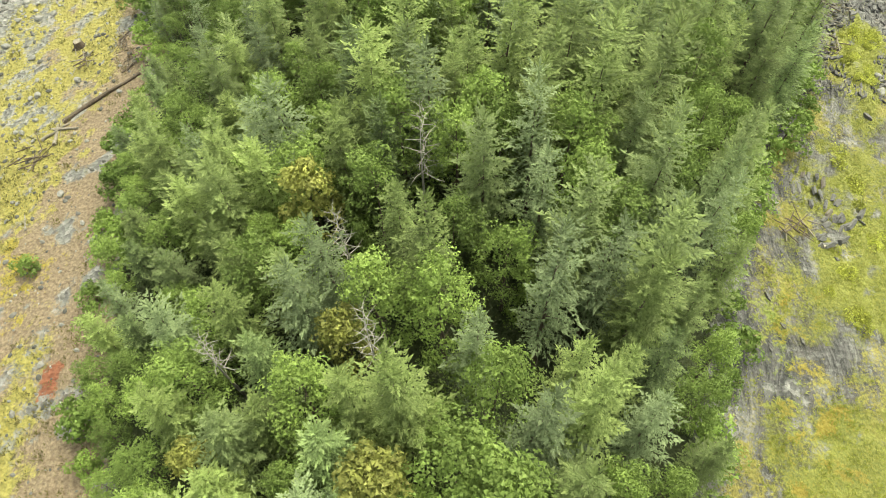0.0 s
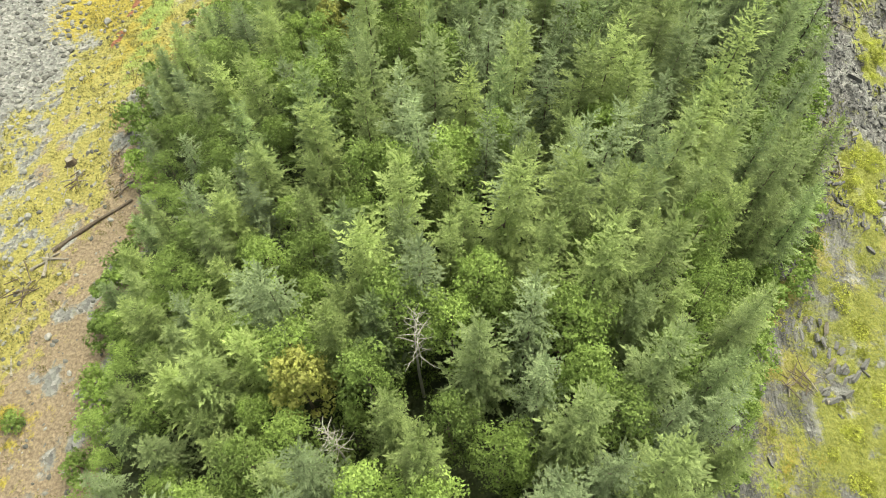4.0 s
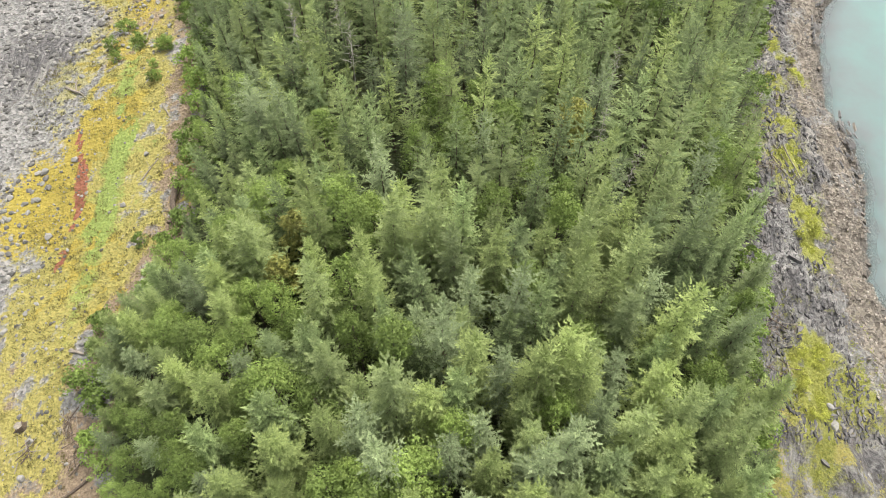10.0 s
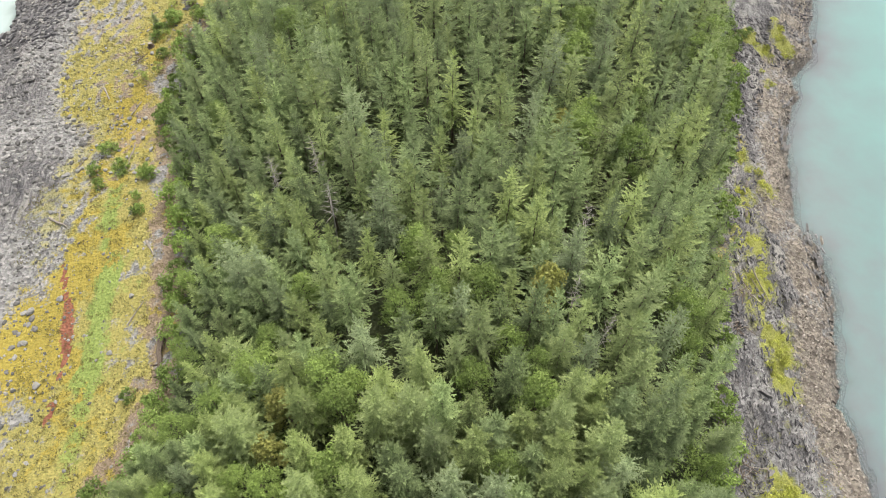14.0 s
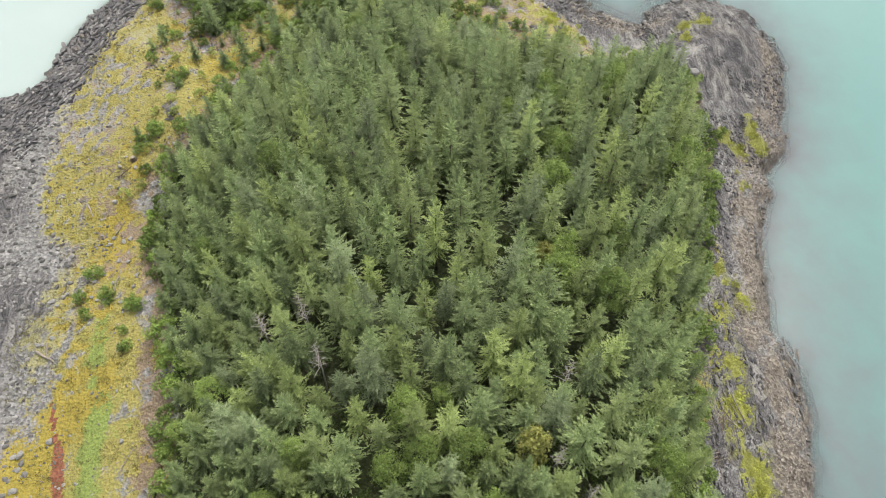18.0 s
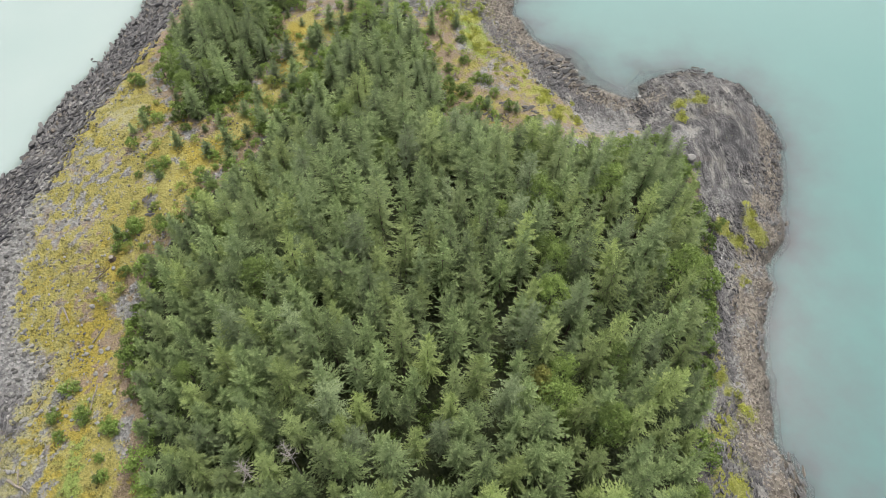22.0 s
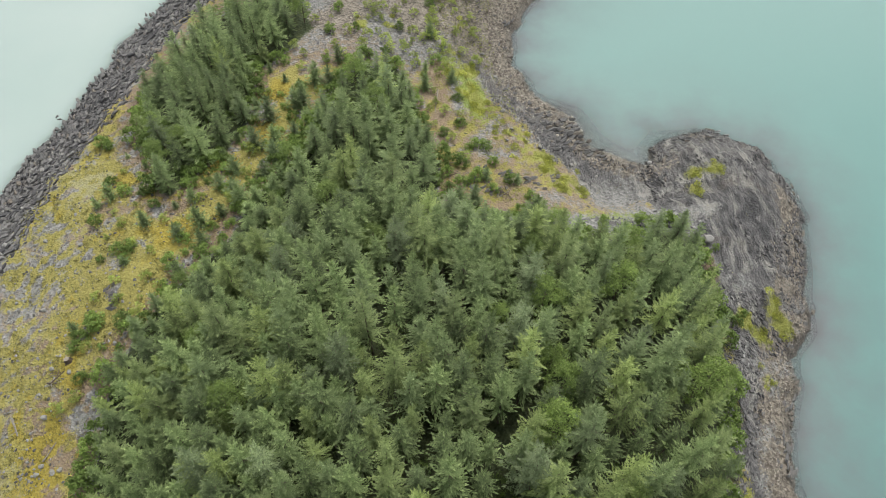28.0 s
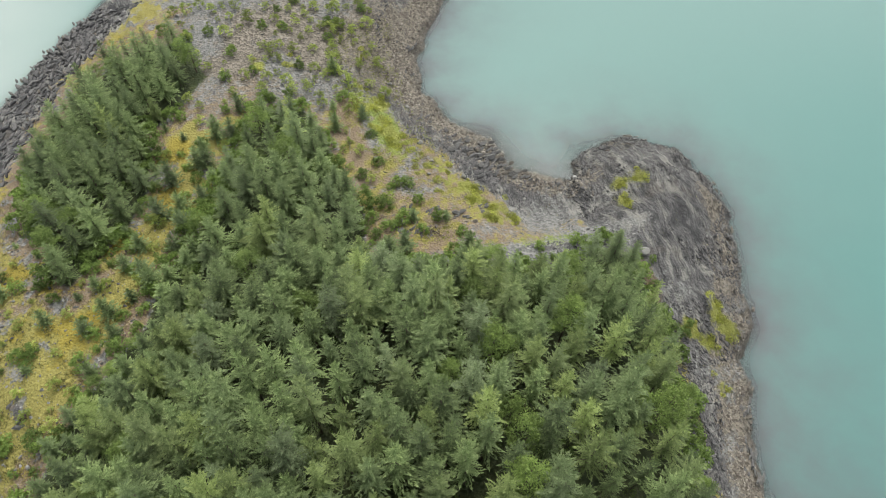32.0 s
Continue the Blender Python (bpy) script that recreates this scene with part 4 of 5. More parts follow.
grey_set = [(x, y, (0.10 + 0.26 * rng.random() ** 3 if toe > 0 else 0.14 + 0.5 * rng.random() ** 2.3), rng.uniform(0, 6.3), 1.0) for x, y, d, w, toe in stones if x < -20 and y < 165 and (toe < 6 or rng.random() < (0.12 if 56 < y < 95 else 0.5))][:10000]
brown_set = [(x, y, (0.14 + 0.42 * rng.random() ** 2 if y > 148 else 0.07 + 0.2 * rng.random() ** 2.5), rng.uniform(0, 6.3), 1.0) for x, y, d, w, toe in stones if x > 0 and d < 7 and not (x > 47 and y > 118) and (d < 5 or rng.random() < 0.3)][:4500]
# dense broken rock along the eastern and northern shores
ex, ey = rng.uniform(20, 74, 100000), rng.uniform(44, 214, 100000)
ed, ew = shore_distance(ex, ey), -np.maximum(inside(ex, ey, FOREST), inside(ex, ey, WEST_STAND))
wx_, wy_ = rng.uniform(-76, -14, 30000), rng.uniform(128, 224, 30000)
wd_ = shore_distance(wx_, wy_)
lay = fbm(ex, ey, 0.2, 3, 77)
keep = (ed > 0.2) & (ew > 0.8) & (ed < np.where(ey > 142, 11, 20)) & ((ex - 40) ** 2 + (ey - 151) ** 2 > 24)
keep &= sum(near(ex, ey, a, b, 1.3, 2.0) for a, b in LIME) < 0.45
shingle = keep & (ed < np.where(ey > 166, 9.0, np.where(ey > 118, 2.5, 6.5)) + 2.5 * lay) & ~((ex > 45) & (ey > 128))
rubble = keep & ~shingle & ((ex < 47) | (ey < 128) | (ed < 2.5) | (lay > 0.12))
brown_set += [(x, y, 0.06 + 0.2 * u ** 2.5, a, 0.8) for x, y, u, a in zip(ex[shingle], ey[shingle], rng.random(int(shingle.sum())), rng.uniform(0, 6.3, int(shingle.sum())))][:10000]
strike = np.where((ex > 44) & (ey > 115), 1.6 - 0.035 * (ex - 58), 1.1)
slab_set = [(x, y, 0.08 + 0.26 * u ** 2.4, g + e, 0.8) for x, y, g, u, e in zip(ex[rubble], ey[rubble], strike[rubble], rng.random(int(rubble.sum())), rng.normal(size=int(rubble.sum())) * 0.45)][:19000]
west_rim = (wd_ > 0.9) & (wd_ < 10)
slab_set += [(x, y, 0.14 + 0.5 * u ** 2.2, 0.95 + e, 0.9) for x, y, u, e in zip(wx_[west_rim], wy_[west_rim], rng.random(int(west_rim.sum())), rng.normal(size=int(west_rim.sum())) * 0.4)][:6000]
joined("bank_stones", grey_set, small, ICO1_F, island_rock("bank_stone", (0.055, 0.053, 0.051), (0.265, 0.257, 0.247)), "loose grey and pale stones strewn over the bank", "stones")
joined("beach_stones", brown_set, small, ICO1_F, island_rock("beach_stone", (0.082, 0.069, 0.058), (0.33, 0.300, 0.262)), "brown beach shingle along the waterline", "stones")
joined("slate_rubble", slab_set, slabs, SLAB_F, island_rock("slate_chip", (0.034, 0.033, 0.037), (0.165, 0.158, 0.157)), "dark broken slate rubble in tilted layers", "stones")


# ---- low plants ----
def shrub_kind(name, seed, tall, wide, clumps, per, leaf, material, label, category, group):
    root = new(name)
    part("stem", trunk_mesh(seed, tall * 0.8, 0.05, 6), root)
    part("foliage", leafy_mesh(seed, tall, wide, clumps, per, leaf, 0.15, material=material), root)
    return tagged(root, label, category, group)


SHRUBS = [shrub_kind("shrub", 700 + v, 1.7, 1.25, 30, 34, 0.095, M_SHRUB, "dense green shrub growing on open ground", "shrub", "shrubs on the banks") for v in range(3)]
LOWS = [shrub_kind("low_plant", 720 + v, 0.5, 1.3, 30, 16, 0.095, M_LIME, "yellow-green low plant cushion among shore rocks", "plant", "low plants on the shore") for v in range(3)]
YOUNG = []
for v in range(2):
    YOUNG.append(tree_kind("young_spruce", conifer_mesh(740 + v, 3.6, 1.5, 8, 7, 4, 0.25, 0.2, 0.04, 0.8, False, M_SPRUCE), trunk_mesh(745 + v, 3.5, 0.07, 2), "bushy young spruce standing in a clearing", "tree", "young spruces"))
BANK_SHRUBS = [(-33.4, 20.3), (-33.7, 64.8), (-45.9, 96.2), (-43.3, 98.7), (-38, 90.1), (-38.1, 96.1), (-45.2, 146.5), (-38.8, 138), (-41.1, 128), (-46.4, 103.2), (-47.5, 99.2), (-39, 96.7), (-39.2, 92.4), (-38.7, 90),
               (-41.2, 119.8), (-43.6, 124.8), (-48.3, 164.8), (-49.3, 165.6), (-44.9, 155.2), (-38.4, 140), (-42.8, 126.1), (-32.1, 154.1), (-34.7, 151), (-21.2, 209.6), (-12.1, 205.1), (-8.3, 197.7), (-1.8, 204.3),
               (2, 203.8), (-4.7, 191.5), (3.7, 192), (10.3, 199.9), (-3.4, 183.7), (1.5, 209.3), (11, 204.3), (5.2, 212), (-9.8, 190.8), (-16.6, 205), (18.6, 207.9), (13.2, 203.9), (0.7, 184.6), (-3.9, 180)]
COVE_SHRUBS = [(12.5, 154.2), (20, 150), (15.4, 158.7), (48.3, 130.5), (49.9, 134.8), (49.7, 123), (17.9, 154.1), (14.8, 150.5), (51.4, 124), (10, 148), (23, 146), (30, 139.5), (34, 141), (40, 140.5), (44, 141)]
for x, y in BANK_SHRUBS + COVE_SHRUBS:
    plant(SHRUBS[int(rng.integers(3))], x, y, rng.uniform(0.65, 1.15), rng.uniform(0, 360), 0, rng.uniform(0.9, 1.3))
for x, y, s in ((-26.3, 157.5, 0.6), (-21.3, 159.5, 1.3), (-17.6, 155.5, 1.3), (-15.3, 169.6, 1.2), (-25.9, 150.5, 0.9), (9.8, 190.1, 1.0), (-13, 165, 1.0), (-29.8, 148, 0.8), (-46, 150, 0.6), (-23, 148, 1.2), (-28, 143, 1.1), (-31, 141, 0.9), (-12, 176, 1.3), (-8, 182, 1.0), (-24, 154, 1.0), (-18, 160, 1.2), (-14.5, 172.5, 1.0), (-22, 146, 1.2), (-16, 150, 1.3), (-19, 152, 1.0)):
    plant(YOUNG[int(rng.integers(2))], x, y, s, rng.uniform(0, 360))
for x, y in LIME:
    for q in range(4):
        plant(LOWS[int(rng.integers(3))], x + rng.uniform(-1.1, 1.1), y + rng.uniform(-1.9, 1.9), rng.uniform(0.3, 0.75), rng.uniform(0, 360))
# ---- outcrops of tilted slate plates ----
def outcrop(seed, plates):
    r = np.random.default_rng(seed)
    root = new("slate_outcrop")
    lean0 = r.uniform(0.5, 0.9)
    for q in range(plates):
        v, f = wedge(seed * 40 + q, (r.uniform(0.45, 1.0), r.uniform(0.22, 0.42), r.uniform(0.07, 0.16)), 6)
        lean, turn = lean0 + r.normal() * 0.12, r.normal() * 0.22
        v = np.stack([v[:, 0], v[:, 1] * math.cos(lean) - v[:, 2] * math.sin(lean), v[:, 1] * math.sin(lean) + v[:, 2] * math.cos(lean)], 1)
        v = np.stack([v[:, 0] * math.cos(turn) - v[:, 1] * math.sin(turn), v[:, 0] * math.sin(turn) + v[:, 1] * math.cos(turn), v[:, 2]], 1)
        v += (r.normal() * 0.9, (q / plates - 0.5) * 3.4, 0.08 + 0.2 * r.random())
        part("plate", mesh_of("plate", v.tolist(), f, M_DARKROCK if r.random() < 0.92 else M_BROWNROCK), root)
    return tagged(root, "jagged dark slate outcrop of tilted plates", "rock", "slate outcrops")


CROPS = [outcrop(970 + v, 12) for v in range(4)]
for x, y, s, turn in ((29.6, 167.6, 1.2, 30), (32.6, 165.4, 1.3, 20), (34.2, 163.4, 1.2, 20), (31, 163, 1.3, 20), (33.4, 161.6, 1.1, 15), (28.6, 165.8, 1.2, 40), (35.6, 160.2, 1.0, 10), (30, 160.6, 1.0, 25), (52.6, 83.4, 0.8, 100), (51.6, 81, 0.7, 95), (50.4, 78.8, 0.8, 90), (49.6, 76, 0.7, 95),
                      (53.4, 102.5, 1.0, 60), (54.8, 105.6, 1.0, 60), (57, 112, 0.9, 60), (63, 125, 1.1, 50), (61, 121, 0.9, 50), (46.8, 131.6, 1.1, 30), (39.5, 88, 0.8, 70), (41, 93, 0.8, 70), (27, 31, 0.9, 60), (25.4, 29, 0.8, 40), (24.8, 33, 0.8, 80),
                      (-65.5, 156, 1.2, 110), (-63.5, 164, 1.1, 110), (-60.2, 171, 1.2, 105), (-57.5, 179, 1.1, 115), (-54.5, 187, 1.2, 115), (-51, 195, 1.1, 120), (-47, 203, 1.2, 125), (-43, 210, 1.1, 125), (-38, 219, 1.2, 125), (-62, 150, 1.0, 90), (-67, 148, 1.0, 60),
                      (-56, 168, 1.0, 110), (-52, 180, 0.9, 110), (-47, 192, 1.0, 115), (-40, 205, 1.1, 120), (-34, 214, 1.0, 125), (-38.7, 131, 0.8, 20), (-39.6, 133, 0.7, 60), (53, 160, 1.0, 10), (60, 161, 1.0, 170), (66, 155, 1.0, 120), (68, 147, 1.0, 100),
                      (66, 139, 1.0, 70), (48.5, 152, 1.0, 80), (50, 157, 1.0, 60), (24.5, 176, 0.8, 60), (24, 190, 0.9, 90), (26, 198, 0.9, 60),
                      (14, 149, 0.9, 40), (17.5, 147.5, 0.8, 60), (20, 151, 0.9, 30), (15.5, 152.5, 0.7, 45), (24, 149.5, 0.9, 10), (28, 151, 0.8, 20), (51.5, 84.5, 1.0, 85), (50.8, 86.6, 1.0, 80), (50.2, 82.2, 1.0, 95), (36.8, 158.6, 1.1, 15), (30.8, 165.2, 1.1, 25), (27, 171.5, 0.9, 40),
                      (-66, 152.5, 1.1, 100), (-61.8, 167.6, 1.1, 110), (-58.9, 175.2, 1.1, 110), (-56, 183.2, 1.1, 115), (-52.8, 191.2, 1.1, 115), (-49, 199, 1.1, 120), (-45, 206.6, 1.1, 125), (-40.6, 214.6, 1.1, 125), (-58, 163, 1.0, 110), (-54, 174, 0.9, 110), (-49.6, 186, 1.0, 115), (-43.6, 198.6, 1.0, 120), (-36, 209, 1.0, 120)):
    while sample(GD, x, y) < 2.4:
        x += 0.4 if x < 0 else -0.4
    m = pose(x, y, ground_at(x, y) - 0.05, 0, 0, turn) @ Matrix.Diagonal((s, s, s, 1))
    pick = CROPS[int(rng.integers(4))]
    if pick in used:
        another(pick, m)
    else:
        used.add(pick)
        pick.matrix_basis = m
# young growth in the open north of the stand
for n_ in range(400):
    x, y = rng.uniform(-32, 26), rng.uniform(138, 214)
    w = sample(woods, x, y)
    if w > -0.5 or w < -9 or sample(GD, x, y) < 12 or not room(x, y, 2.3 if y < 160 else 3.2):
        continue
    cells.setdefault((int(x // 5), int(y // 5)), []).append((x, y))
    if y > 184:
        continue
    if rng.random() < 0.45:
        plant(YOUNG[int(rng.integers(2))], x, y, rng.uniform(0.5, 1.4), rng.uniform(0, 360))
    else:
        plant(SHRUBS[int(rng.integers(3))], x, y, rng.uniform(0.5, 1.0), rng.uniform(0, 360), 0, rng.uniform(1, 1.4))
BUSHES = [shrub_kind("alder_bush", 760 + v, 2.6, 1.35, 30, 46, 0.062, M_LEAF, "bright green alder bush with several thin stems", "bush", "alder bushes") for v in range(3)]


def scatter_bushes(n, x0, x1, y0, y1, gap, lo, hi, within):
    for _ in range(n):
        x, y = rng.uniform(x0, x1), rng.uniform(y0, y1)
        w = sample(woods, x, y)
        if (w > 0) == within and room(x, y, gap) and sample(GD, x, y) > 8:
            cells.setdefault((int(x // 5), int(y // 5)), []).append((x, y))
            plant(BUSHES[int(rng.integers(3))], x, y, rng.uniform(lo, hi), rng.uniform(0, 360), 0, rng.uniform(0.9, 1.3))


LEAFY_BUSHES = BUSHES
BUSHES = [shrub_kind("willow_bush", 770 + v, 2.2, 1.3, 22, 30, 0.10, M_BRIGHT, "yellow-green willow bush on bare stony ground", "bush", "willow bushes") for v in range(3)]
scatter_bushes(280, -20, 20, 181, 216, 2.0, 0.4, 1.1, False)
scatter_bushes(60, -28, -8, 146, 184, 2.2, 0.4, 1.0, False)
scatter_bushes(40, 4, 14, 150, 186, 1.8, 0.4, 0.9, False)
scatter_bushes(90, -44, -28, 112, 165, 2.3, 0.35, 0.8, False)
for n_ in range(150):
    x, y = rng.uniform(-44, -24), rng.uniform(122, 166)
    if sample(woods, x, y) < -0.3 and room(x, y, 2.2):
        cells.setdefault((int(x // 5), int(y // 5)), []).append((x, y))
        if rng.random() < 0.5:
            plant(YOUNG[int(rng.integers(2))], x, y, rng.uniform(0.3, 1.0), rng.uniform(0, 360))
        else:
            plant(SHRUBS[int(rng.integers(3))], x, y, rng.uniform(0.4, 1.0), rng.uniform(0, 360), 0, rng.uniform(1, 1.4))
for n_ in range(40):
    y = rng.uniform(148, 188)
    x = float(np.interp(y, (149, 154, 160, 166, 172, 178, 188), (32, 27.5, 23, 19.5, 17, 15, 13))) + rng.normal() * 2.0
    plant(LOWS[int(rng.integers(3))], x, y, rng.uniform(0.35, 0.8), rng.uniform(0, 360))
BUSHES = LEAFY_BUSHES
scatter_bushes(520, -30, 26, -4, 62, 1.5, 1.0, 1.9, True)
# undergrowth along the forest's edge
for px_, py_, w in zip(tx[::-1], ty[::-1], tw[::-1]):
    if -1.0 < w < 1.2 and py_ < 185 and room(px_, py_, 1.9):
        cells.setdefault((int(px_ // 5), int(py_ // 5)), []).append((px_, py_))
        plant(SHRUBS[int(rng.integers(3))], px_, py_, rng.uniform(0.8, 1.7), rng.uniform(0, 360), 0, rng.uniform(0.9, 1.2))


def tuft(seed, blades, spread):
    r = np.random.default_rng(seed)
    vs = []
    for b in range(blades):
        a, o = r.uniform(0, 6.283), r.normal(size=2) * spread * 0.4
        l = r.uniform(0.5, 1.0)
        c, s = math.cos(a), math.sin(a)
        vs += [(o[0] - s * 0.12, o[1] + c * 0.12, 0), (o[0] + s * 0.12, o[1] - c * 0.12, 0), (o[0] + c * 0.7 * l, o[1] + s * 0.7 * l, l * 0.75)]
    return np.array(vs)


TUFTS = [tuft(800 + v, 8, 1.3) for v in range(6)]
TUFT_F = [(3 * b, 3 * b + 1, 3 * b + 2) for b in range(8)]
N_TRY = 90000
gx_, gy_ = rng.uniform(-60, 46, N_TRY), rng.uniform(-2, 205, N_TRY)
gw, gt, gd = -np.maximum(inside(gx_, gy_, FOREST), inside(gx_, gy_, WEST_STAND)), inside(gx_, gy_, TOE), shore_distance(gx_, gy_)
gp = fbm(gx_, gy_, 0.16, 4, 43) + 0.6 * fbm(gx_, gy_, 0.8, 3, 49) + rng.normal(size=N_TRY) * 0.15
gs, gr = rng.uniform(0.16, 0.38, N_TRY), rng.uniform(0, 6.3, N_TRY)
on_left = (gw > 1) & (gx_ < -15) & (gt > -1) & (gd > 8) & (gp > -0.12) & (gy_ < 175)
on_right = (gw > 0.5) & (gx_ > 10) & (gd > 4) & (gp > -0.1) & ((gy_ < 60) | ((gy_ > 145) & (gx_ < 24)))
straw = [(x, y, s, r, 1.0) for x, y, s, r in zip(gx_[on_left], gy_[on_left], gs[on_left], gr[on_left])][:9000]
limes = [(x, y, s, r, 0.8) for x, y, s, r in zip(gx_[on_right], gy_[on_right], gs[on_right], gr[on_right])][:6000]
fern = [np.array([v.co[:] for v in leafy_mesh(780 + v, 1.0, 0.75, 10, 24, 0.045, 0.1, material=M_SHRUB).vertices]) for v in range(4)]
FERN_F = [(3 * b, 3 * b + 1, 3 * b + 2) for b in range(240)]
under = [(x, y, rng.uniform(1.2, 2.4), rng.uniform(0, 6.3), rng.uniform(0.8, 1.6)) for x, y, w in zip(tx[::-1], ty[::-1], tw[::-1]) if w > 0.5 and 60 < y < 185 and room(x, y, 1.3)][:700]
joined("undergrowth", under, fern, FERN_F, M_SHRUB, "leafy green undergrowth on the forest floor", "undergrowth")
joined("dry_grass", straw, TUFTS, TUFT_F, M_STRAW, "yellow dry grass tufts over the bank", "grass")
joined("green_grass", limes, TUFTS, TUFT_F, M_LIME, "lime green grass and moss tufts between rocks", "grass")


# ---- driftwood ----
def log_between(name, a, b, thick, material, seed, label, group):
    r = np.random.default_rng(seed)
    a, b = np.array(a, float), np.array(b, float)
    length = float(np.linalg.norm(b - a))
    vs, fs = [], []
    n, rings = 8, 6
    for k in range(rings):
        f = k / (rings - 1)
        off = r.normal(size=2) * thick * 0.25
        rad = thick * (1 - 0.45 * f) * (1.25 if k == 0 else 1)
        for q in range(n):
            t = 6.283 * q / n
            vs.append((length * (f - 0.5), off[0] + math.cos(t) * rad * r.uniform(0.85, 1.1), off[1] + math.sin(t) * rad))
    for k in range(rings - 1):
        for q in range(n):
            fs.append((k * n + q, k * n + (q + 1) % n, (k + 1) * n + (q + 1) % n, (k + 1) * n + q))
    fs.append(tuple(range(n))[::-1])
    fs.append(tuple((rings - 1) * n + q for q in range(n)))
    body = mesh_of("stem", vs, fs, material)
    root = new(name)
    stem = part("stem", body, root)
    for q in range(int(r.integers(1, 4))):
        l, t, at = r.uniform(0.4, 1.1), r.uniform(0, 6.283), r.uniform(-0.45, 0.4) * length
        tip = np.array([at + l * 0.5, math.cos(t) * l, abs(math.sin(t)) * l])
        e = thick * 0.3
        stub = [(at - e, 0, 0), (at + e, 0, 0), (at, e, e), tuple(tip + (0.03, 0, 0)), tuple(tip - (0.03, 0, 0))]
        part("branch_stub", mesh_of("branch_stub", stub, [(0, 1, 3, 4), (1, 2, 3), (2, 0, 4), (2, 4, 3), (0, 2, 1)], material), stem)
    za, zb = (ground_at(p[0], p[1]) + thick * 0.6 for p in (a, b))
    mid = (a + b) / 2
    zm = max((za + zb) / 2, ground_at(mid[0], mid[1]) + thick * 0.5)
    root.matrix_basis = pose(mid[0], mid[1], zm, 0, 0, math.degrees(math.atan2(b[1] - a[1], b[0] - a[0]))) @ pose(0, 0, 0, 0, -math.degrees(math.atan2(zb - za, length)), 0)
    return tagged(root, label, "driftwood", group)


LOGS = [((-37.5, 35.3), (-31.4, 40.2), 0.22, 0), ((-38.9, 33.5), (-36.6, 35.1), 0.14, 1), ((-37.1, 32.7), (-37.9, 35.1), 0.16, 1), ((-38, 34.5), (-35.4, 34.4), 0.15, 1), ((-35.6, 23.9), (-36.6, 25.6), 0.09, 1),
        ((-36.4, 73.9), (-34.8, 76.8), 0.10, 1), ((-31.4, 71.7), (-30.6, 66.5), 0.42, 0), ((-51.6, 91.4), (-48.7, 89.7), 0.2, 1), ((-50.6, 92.6), (-49.9, 90.2), 0.13, 1), ((-37.3, 52.4), (-35.5, 51.8), 0.2, 1),
        ((-50.5, 116), (-49.2, 113.7), 0.16, 1), ((-51, 100.8), (-49.8, 103.9), 0.1, 1), ((38.7, 79.2), (40.4, 74.1), 0.08, 1), ((37.3, 78.2), (37.8, 73.3), 0.07, 1), ((36.3, 78.8), (35.8, 75), 0.07, 1),
        ((25.1, 27.7), (26.3, 28), 0.14, 1), ((38, 79.8), (40, 74.6), 0.06, 1), ((15.5, 194.6), (14.8, 189), 0.14, 1), ((-32.9, 78.6), (-32.1, 80.5), 0.14, 1), ((-36.2, 85.2), (-34.7, 82.9), 0.14, 1),
        ((10.2, 174.4), (9.2, 167.9), 0.12, 1), ((-47.7, 152.8), (-45.4, 149.8), 0.1, 1), ((-42.5, 103.2), (-42.7, 98.8), 0.12, 1), ((37.6, 76.3), (40.2, 74.2), 0.1, 1), ((-44.2, 75.4), (-43.2, 75.5), 0.1, 1),
        ((-33.6, 80.2), (-31.4, 77.6), 0.1, 1), ((-45, 110), (-43.6, 112.2), 0.12, 1), ((-46.2, 120), (-44.2, 121.6), 0.1, 0)]
for n_, (a, b, thick, pale_) in enumerate(LOGS):
    log_between("drift_log", a, b, thick, M_DRIFT if pale_ else M_BARK, 900 + n_, "bleached drift log lying on the bank" if pale_ else "dark fallen trunk lying on the bank", "drift logs")


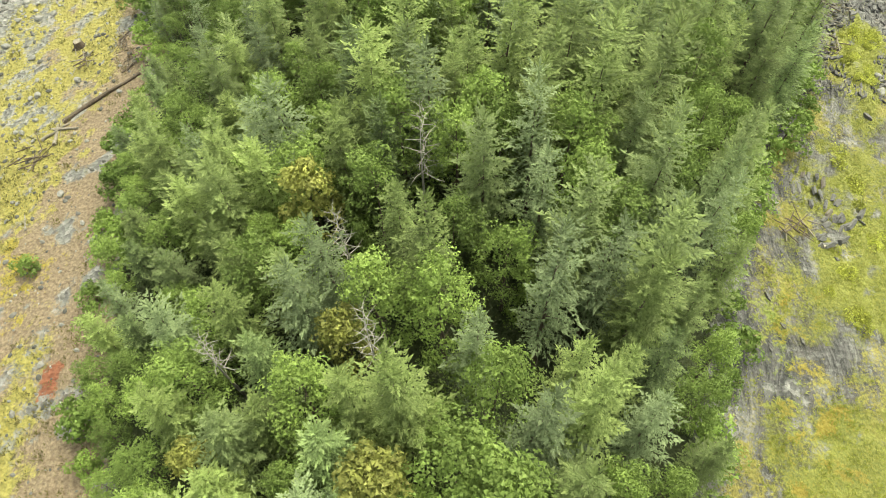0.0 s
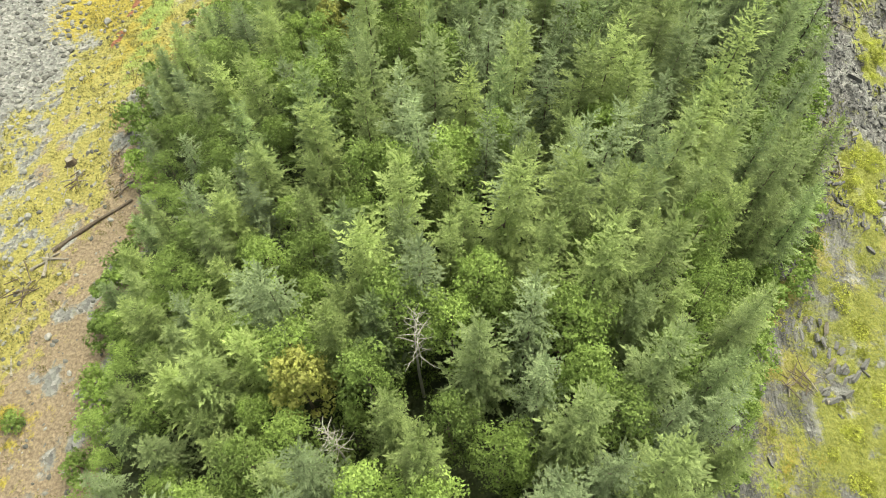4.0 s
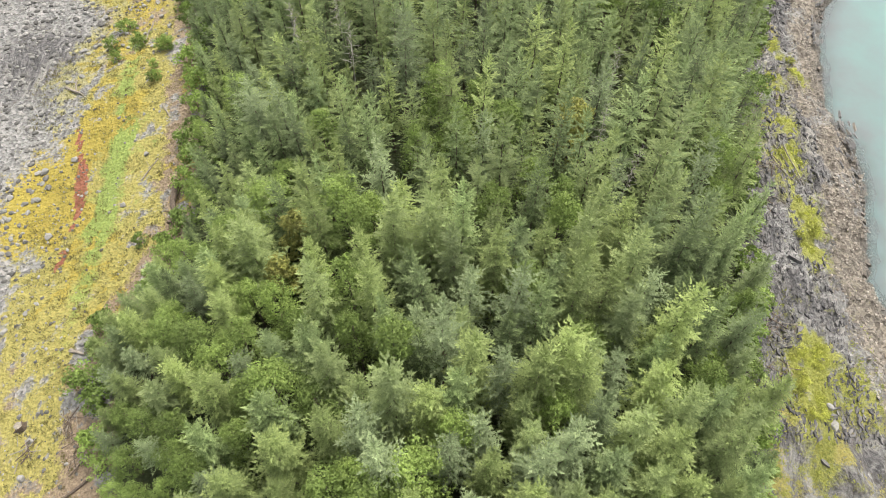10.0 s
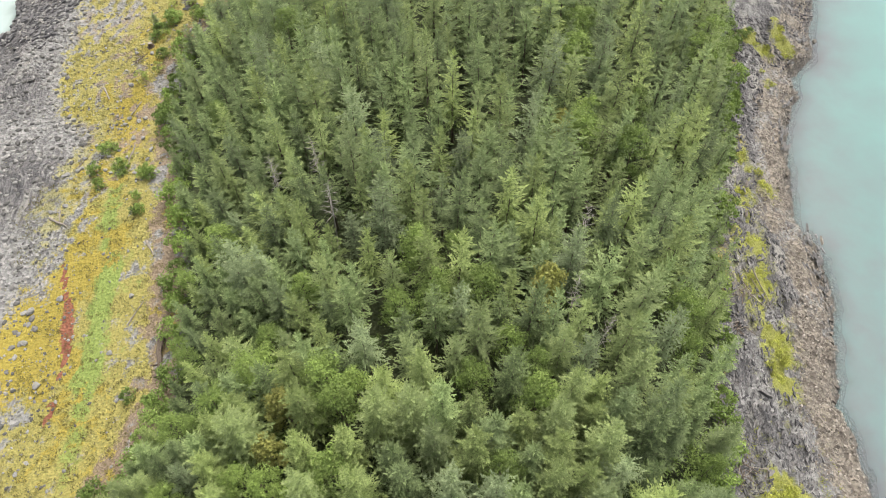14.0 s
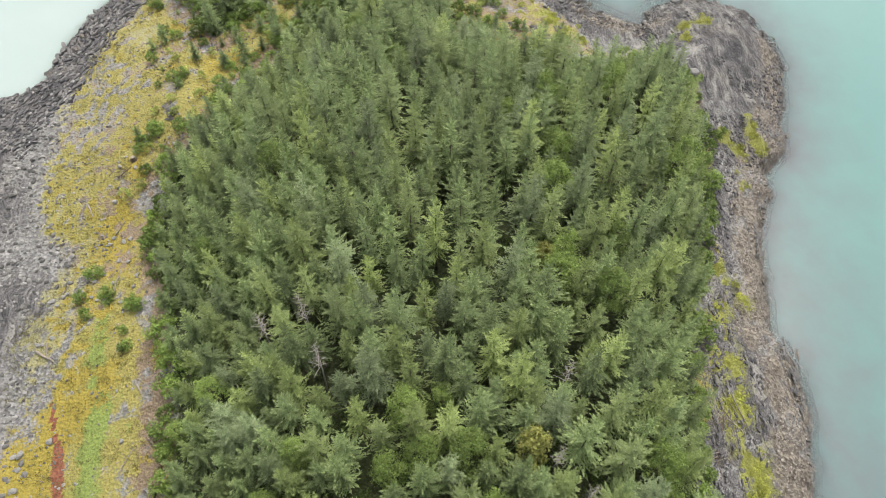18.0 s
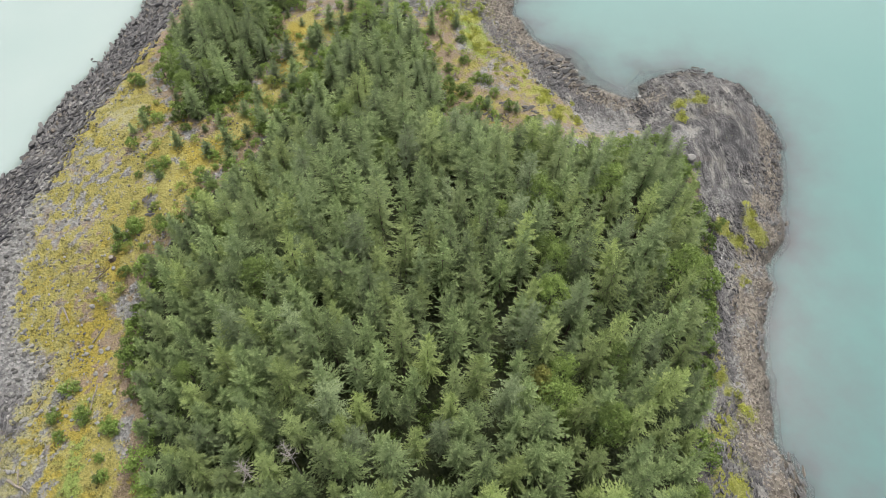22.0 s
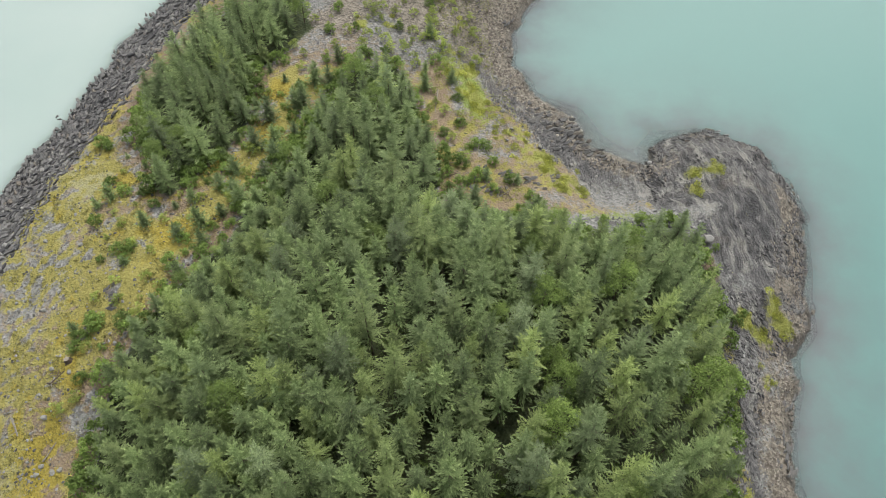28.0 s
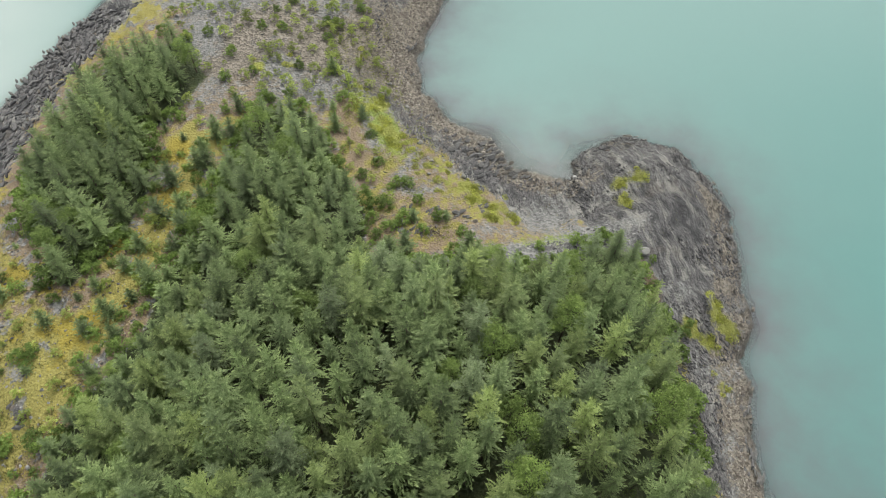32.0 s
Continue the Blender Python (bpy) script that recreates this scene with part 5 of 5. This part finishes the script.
def brush_pile(x, y, size, seed, sticks=22):
    r = np.random.default_rng(seed)
    root = new("brush_pile")
    for q in range(sticks):
        t, l, e = r.uniform(0, 3.1416), r.uniform(0.25, 0.9) * size, 0.022 * r.uniform(0.7, 1.8)
        c = np.array([*(r.normal(size=2) * size * 0.6), r.uniform(0.02, 0.35) * size])
        d = np.array([math.cos(t), math.sin(t), r.uniform(-0.12, 0.2)]) * l
        s = np.array([-math.sin(t), math.cos(t), 0]) * e
        u = np.array([0, 0, e])
        box = [tuple(c + i * d + j * s + k * u) for i in (-1, 1) for j in (-1, 1) for k in (-1, 1)]
        part("stick", mesh_of("stick", box, [(0, 1, 3, 2), (4, 6, 7, 5), (0, 4, 5, 1), (2, 3, 7, 6), (0, 2, 6, 4), (1, 5, 7, 3)], M_DRIFT if r.random() < 0.3 else M_BARK), root)
    root.matrix_basis = pose(x, y, ground_at(x, y))
    return tagged(root, "tangled pile of grey dead branches on rubble", "branches", "brush piles")


for n_, (x, y, s) in enumerate(((34.5, 71, 1.3), (36.4, 76, 1.3), (31, 55, 1.2), (23.5, 29, 1.2), (30.5, 50.5, 1.1), (-38.5, 31.5, 1.3), (-35, 45, 1.1), (-38.5, 43, 0.9), (14.5, 150, 1.6), (18, 147, 1.3), (11, 152, 1.3), (46.5, 131, 1.1), (-45.5, 121, 0.9), (-33, 42, 1.0))):
    brush_pile(x, y, s, 950 + n_)


def stump(x, y, seed):
    root = new("tree_stump")
    r = np.random.default_rng(seed)
    vs, fs, n = [], [], 12
    for z, rad in ((-0.2, 0.75), (0.15, 0.5), (0.5, 0.4), (0.75, 0.36)):
        for q in range(n):
            t = 6.283 * q / n
            k = rad * (1 + (0.25 if z < 0.1 else 0.08) * math.cos(5 * t + seed) + r.normal() * 0.03)
            vs.append((math.cos(t) * k, math.sin(t) * k, z + (r.normal() * 0.05 if z > 0.6 else 0)))
    for k in range(3):
        for q in range(n):
            fs.append((k * n + q, k * n + (q + 1) % n, (k + 1) * n + (q + 1) % n, (k + 1) * n + q))
    part("bole", mesh_of("bole", vs, fs, M_BARK), root)
    part("cut_face", mesh_of("cut_face", vs[3 * n:], [tuple(range(n))], M_DRIFT), root)
    root.matrix_basis = pose(x, y, ground_at(x, y))
    return tagged(root, "old grey tree stump with flared roots", "stump", "tree stumps")


for n_, (x, y) in enumerate(((13.2, 165.4), (-40.1, 45.2), (-38.6, 131), (-30.5, 41), (-44, 123))):
    stump(x, y, n_)
